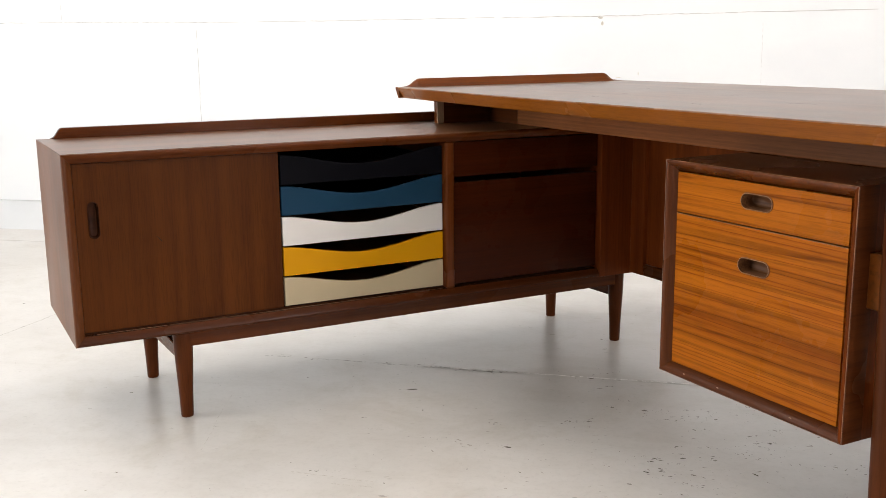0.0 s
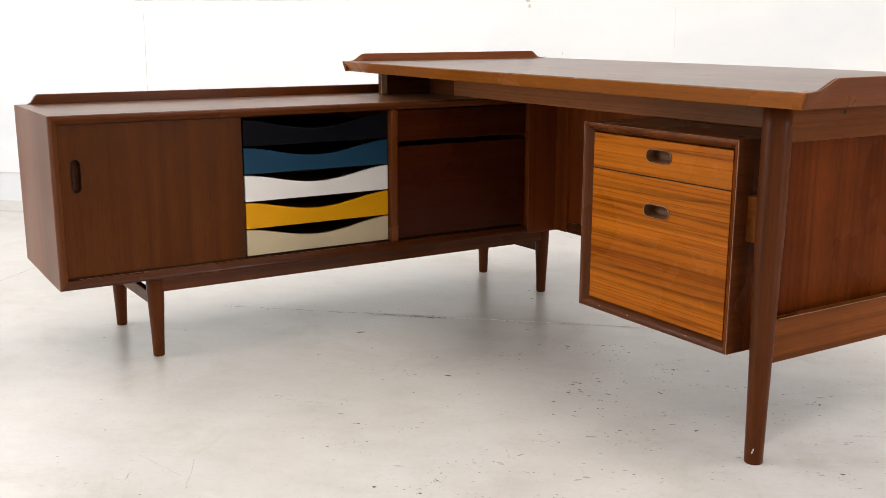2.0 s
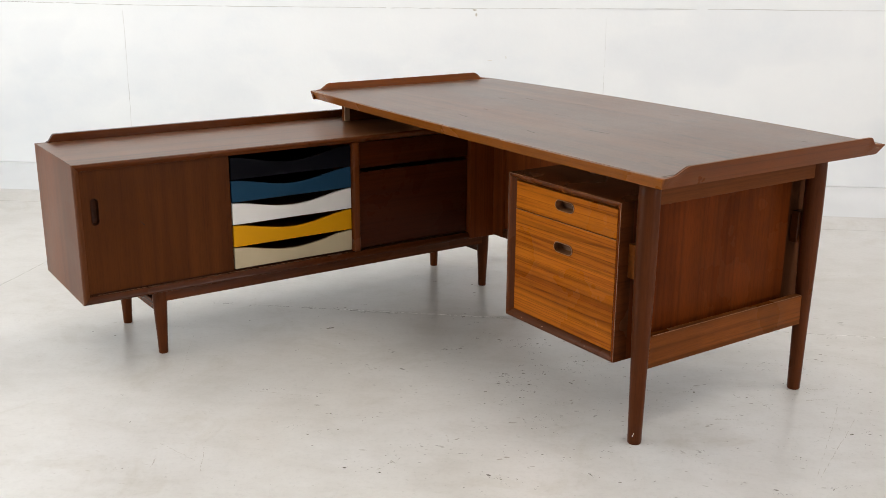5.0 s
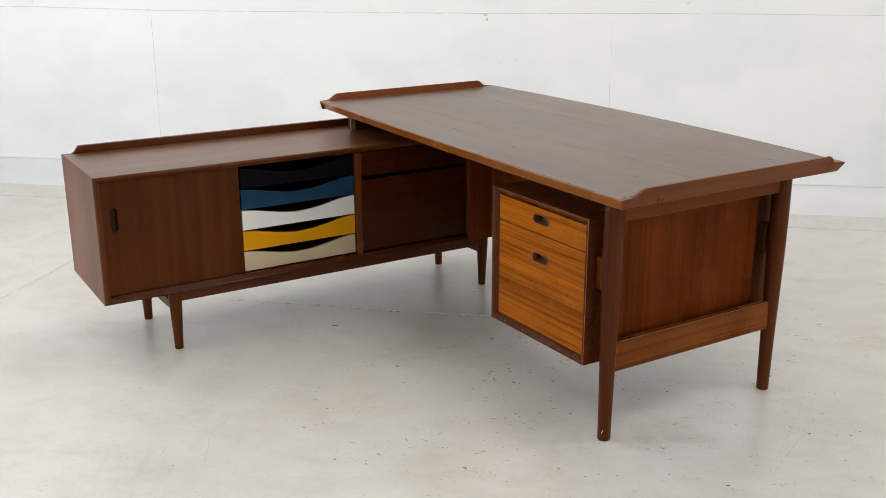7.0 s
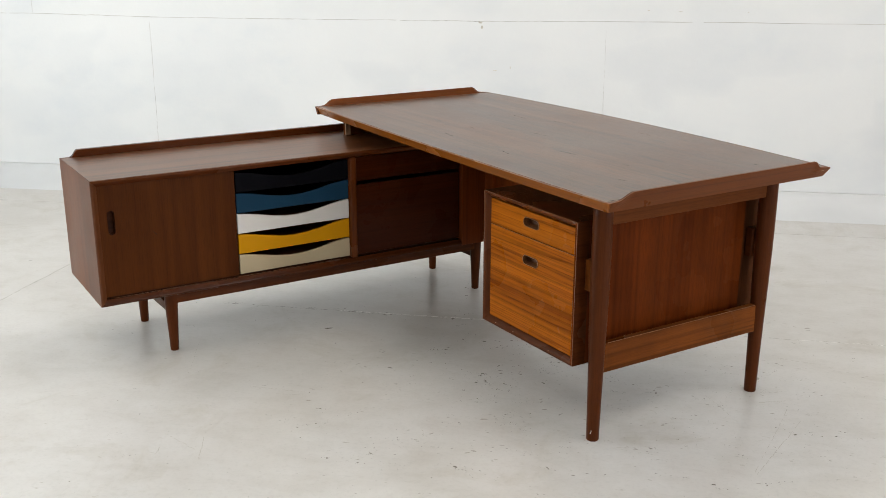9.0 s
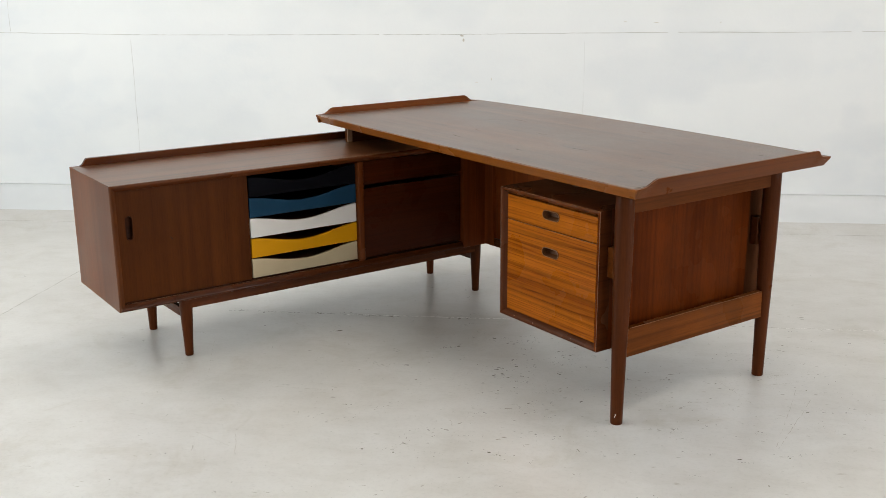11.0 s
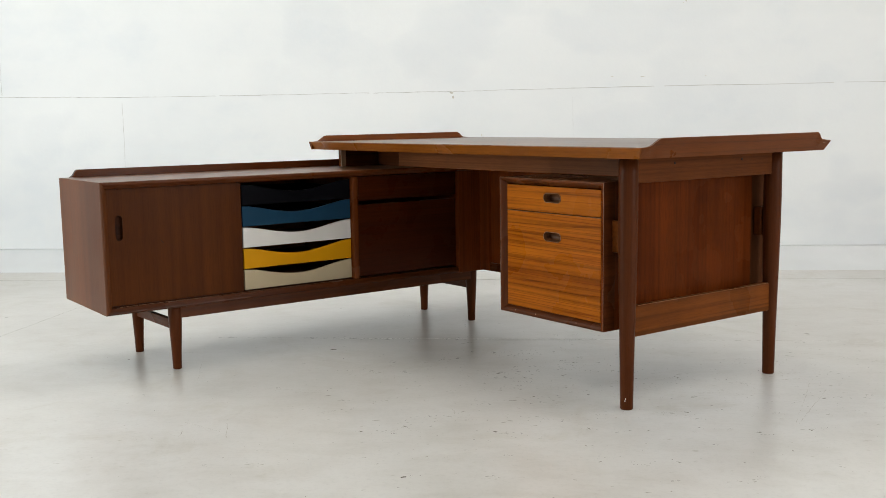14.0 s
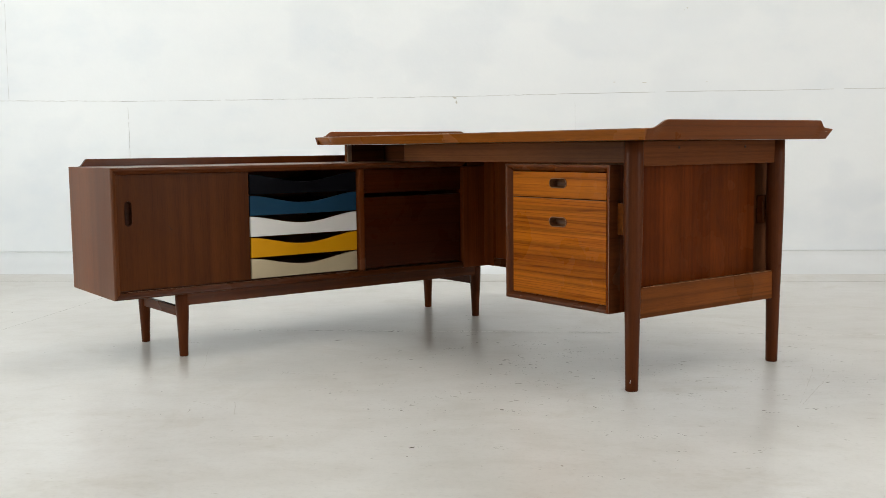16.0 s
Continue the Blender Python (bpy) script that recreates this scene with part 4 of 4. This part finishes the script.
for (xa, ya), (xb, yb), w in (((0.346, -0.374), (0.488, -0.514), 0.0022), ((0.400, -0.470), (0.470, -0.530), 0.0016), ((0.054, -0.760), (0.110, -0.640), 0.0020), ((0.020, -0.560), (0.062, -0.700), 0.0014), ((0.375, 0.144), (0.213, -0.183), 0.0012),
                              ((-0.045, -0.675), (-0.018, -0.635), 0.0030), ((0.655, -0.965), (0.672, -0.930), 0.0030), ((0.585, -0.235), (0.618, -0.258), 0.0022), ((1.678, -1.474), (1.306, -1.63), 0.0014),
                              ((1.342, -1.262), (1.395, -1.300), 0.0036), ((1.560, -1.140), (1.615, -1.170), 0.0026), ((1.720, -1.275), (1.790, -1.305), 0.0022), ((1.660, -1.325), (1.735, -1.360), 0.0026),
                              ((1.990, -1.115), (2.060, -1.215), 0.0024), ((1.555, -1.200), (1.500, -1.380), 0.0012), ((1.700, -1.400), (1.310, -1.620), 0.0010), ((1.145, -1.350), (1.080, -1.315), 0.0014)):
    tagged(link_mesh("floor_scratch", wavy_strip((xa, ya), (xb, yb), w, 34, 0.0014, 0.0010, 0.66, to3=on_floor), SCRATCH), "thin brownish scratch in the floor paint", "scratch", "floor scratches", "stuff")

# joints between the cast slabs, along and across the room
for a, b, w, steps, keep, mat in (((0.14, 0.685), (0.88, 0.675), 0.0034, 120, 0.45, JOINT), ((0.62, 0.678), (1.60, 0.668), 0.0085, 90, 0.92, CHIP), ((0.30, 0.683), (1.60, 0.6645), 0.0026, 110, 0.6, SCUFF_PALE), ((1.5, 0.668), (2.3, 0.652), 0.0034, 70, 0.5, SCUFF_PALE),
                                  ((2.25, 0.652), (4.5, 0.630), 0.0040, 160, 0.62, SCUFF_PALE), ((2.25, 0.650), (3.4, 0.642), 0.0026, 90, 0.6, CHIP), ((-0.80, -0.2), (-0.66, 2.09), 0.0034, 160, 0.9, SCUFF_PALE)):
    part("floor_joint", wavy_strip(a, b, w, steps, 0.0014, 0.0012, keep, to3=on_floor), mat, floor)
for x, y, z in ((1.0385, -1.2465, 0.018), (1.0395, -1.2480, 0.024)):
    part("paint_chip", lathe([(z, 0.0004), (z + 0.001, 0.0009), (z + 0.003, 0.0009), (z + 0.005, 0.0004)], x + 0.0045, y - 0.001, 8), CHIP, near_leg)
# small stains and nicks on the white wall
spots = bmesh.new()
for u, z, long, wide in ((0.92, 0.972, 0.014, 0.006), (0.93, 0.95, 0.008, 0.012), (1.963, 1.040, 0.016, 0.0022), (1.80, 1.045, 0.008, 0.0022), (1.005, 0.720, 0.015, 0.0022), (2.30, 1.040, 0.005, 0.0022), (1.086, 0.737, 0.003, 0.012), (2.19, 1.437, 0.006, 0.004), (2.175, 1.428, 0.003, 0.003)):
    vs = []
    for i in range(7):
        a = 2 * math.pi * i / 7
        r = rnd.uniform(0.5, 1.0)
        vs.append(spots.verts.new((u + long * r * math.cos(a), WALL_N - 0.0012, z + wide * r * math.sin(a))))
    spots.faces.new(vs)
tagged(part("wall_stains", spots, SEAM_DARK, wall_north), "small grey-brown nicks and stains", kind="stuff")
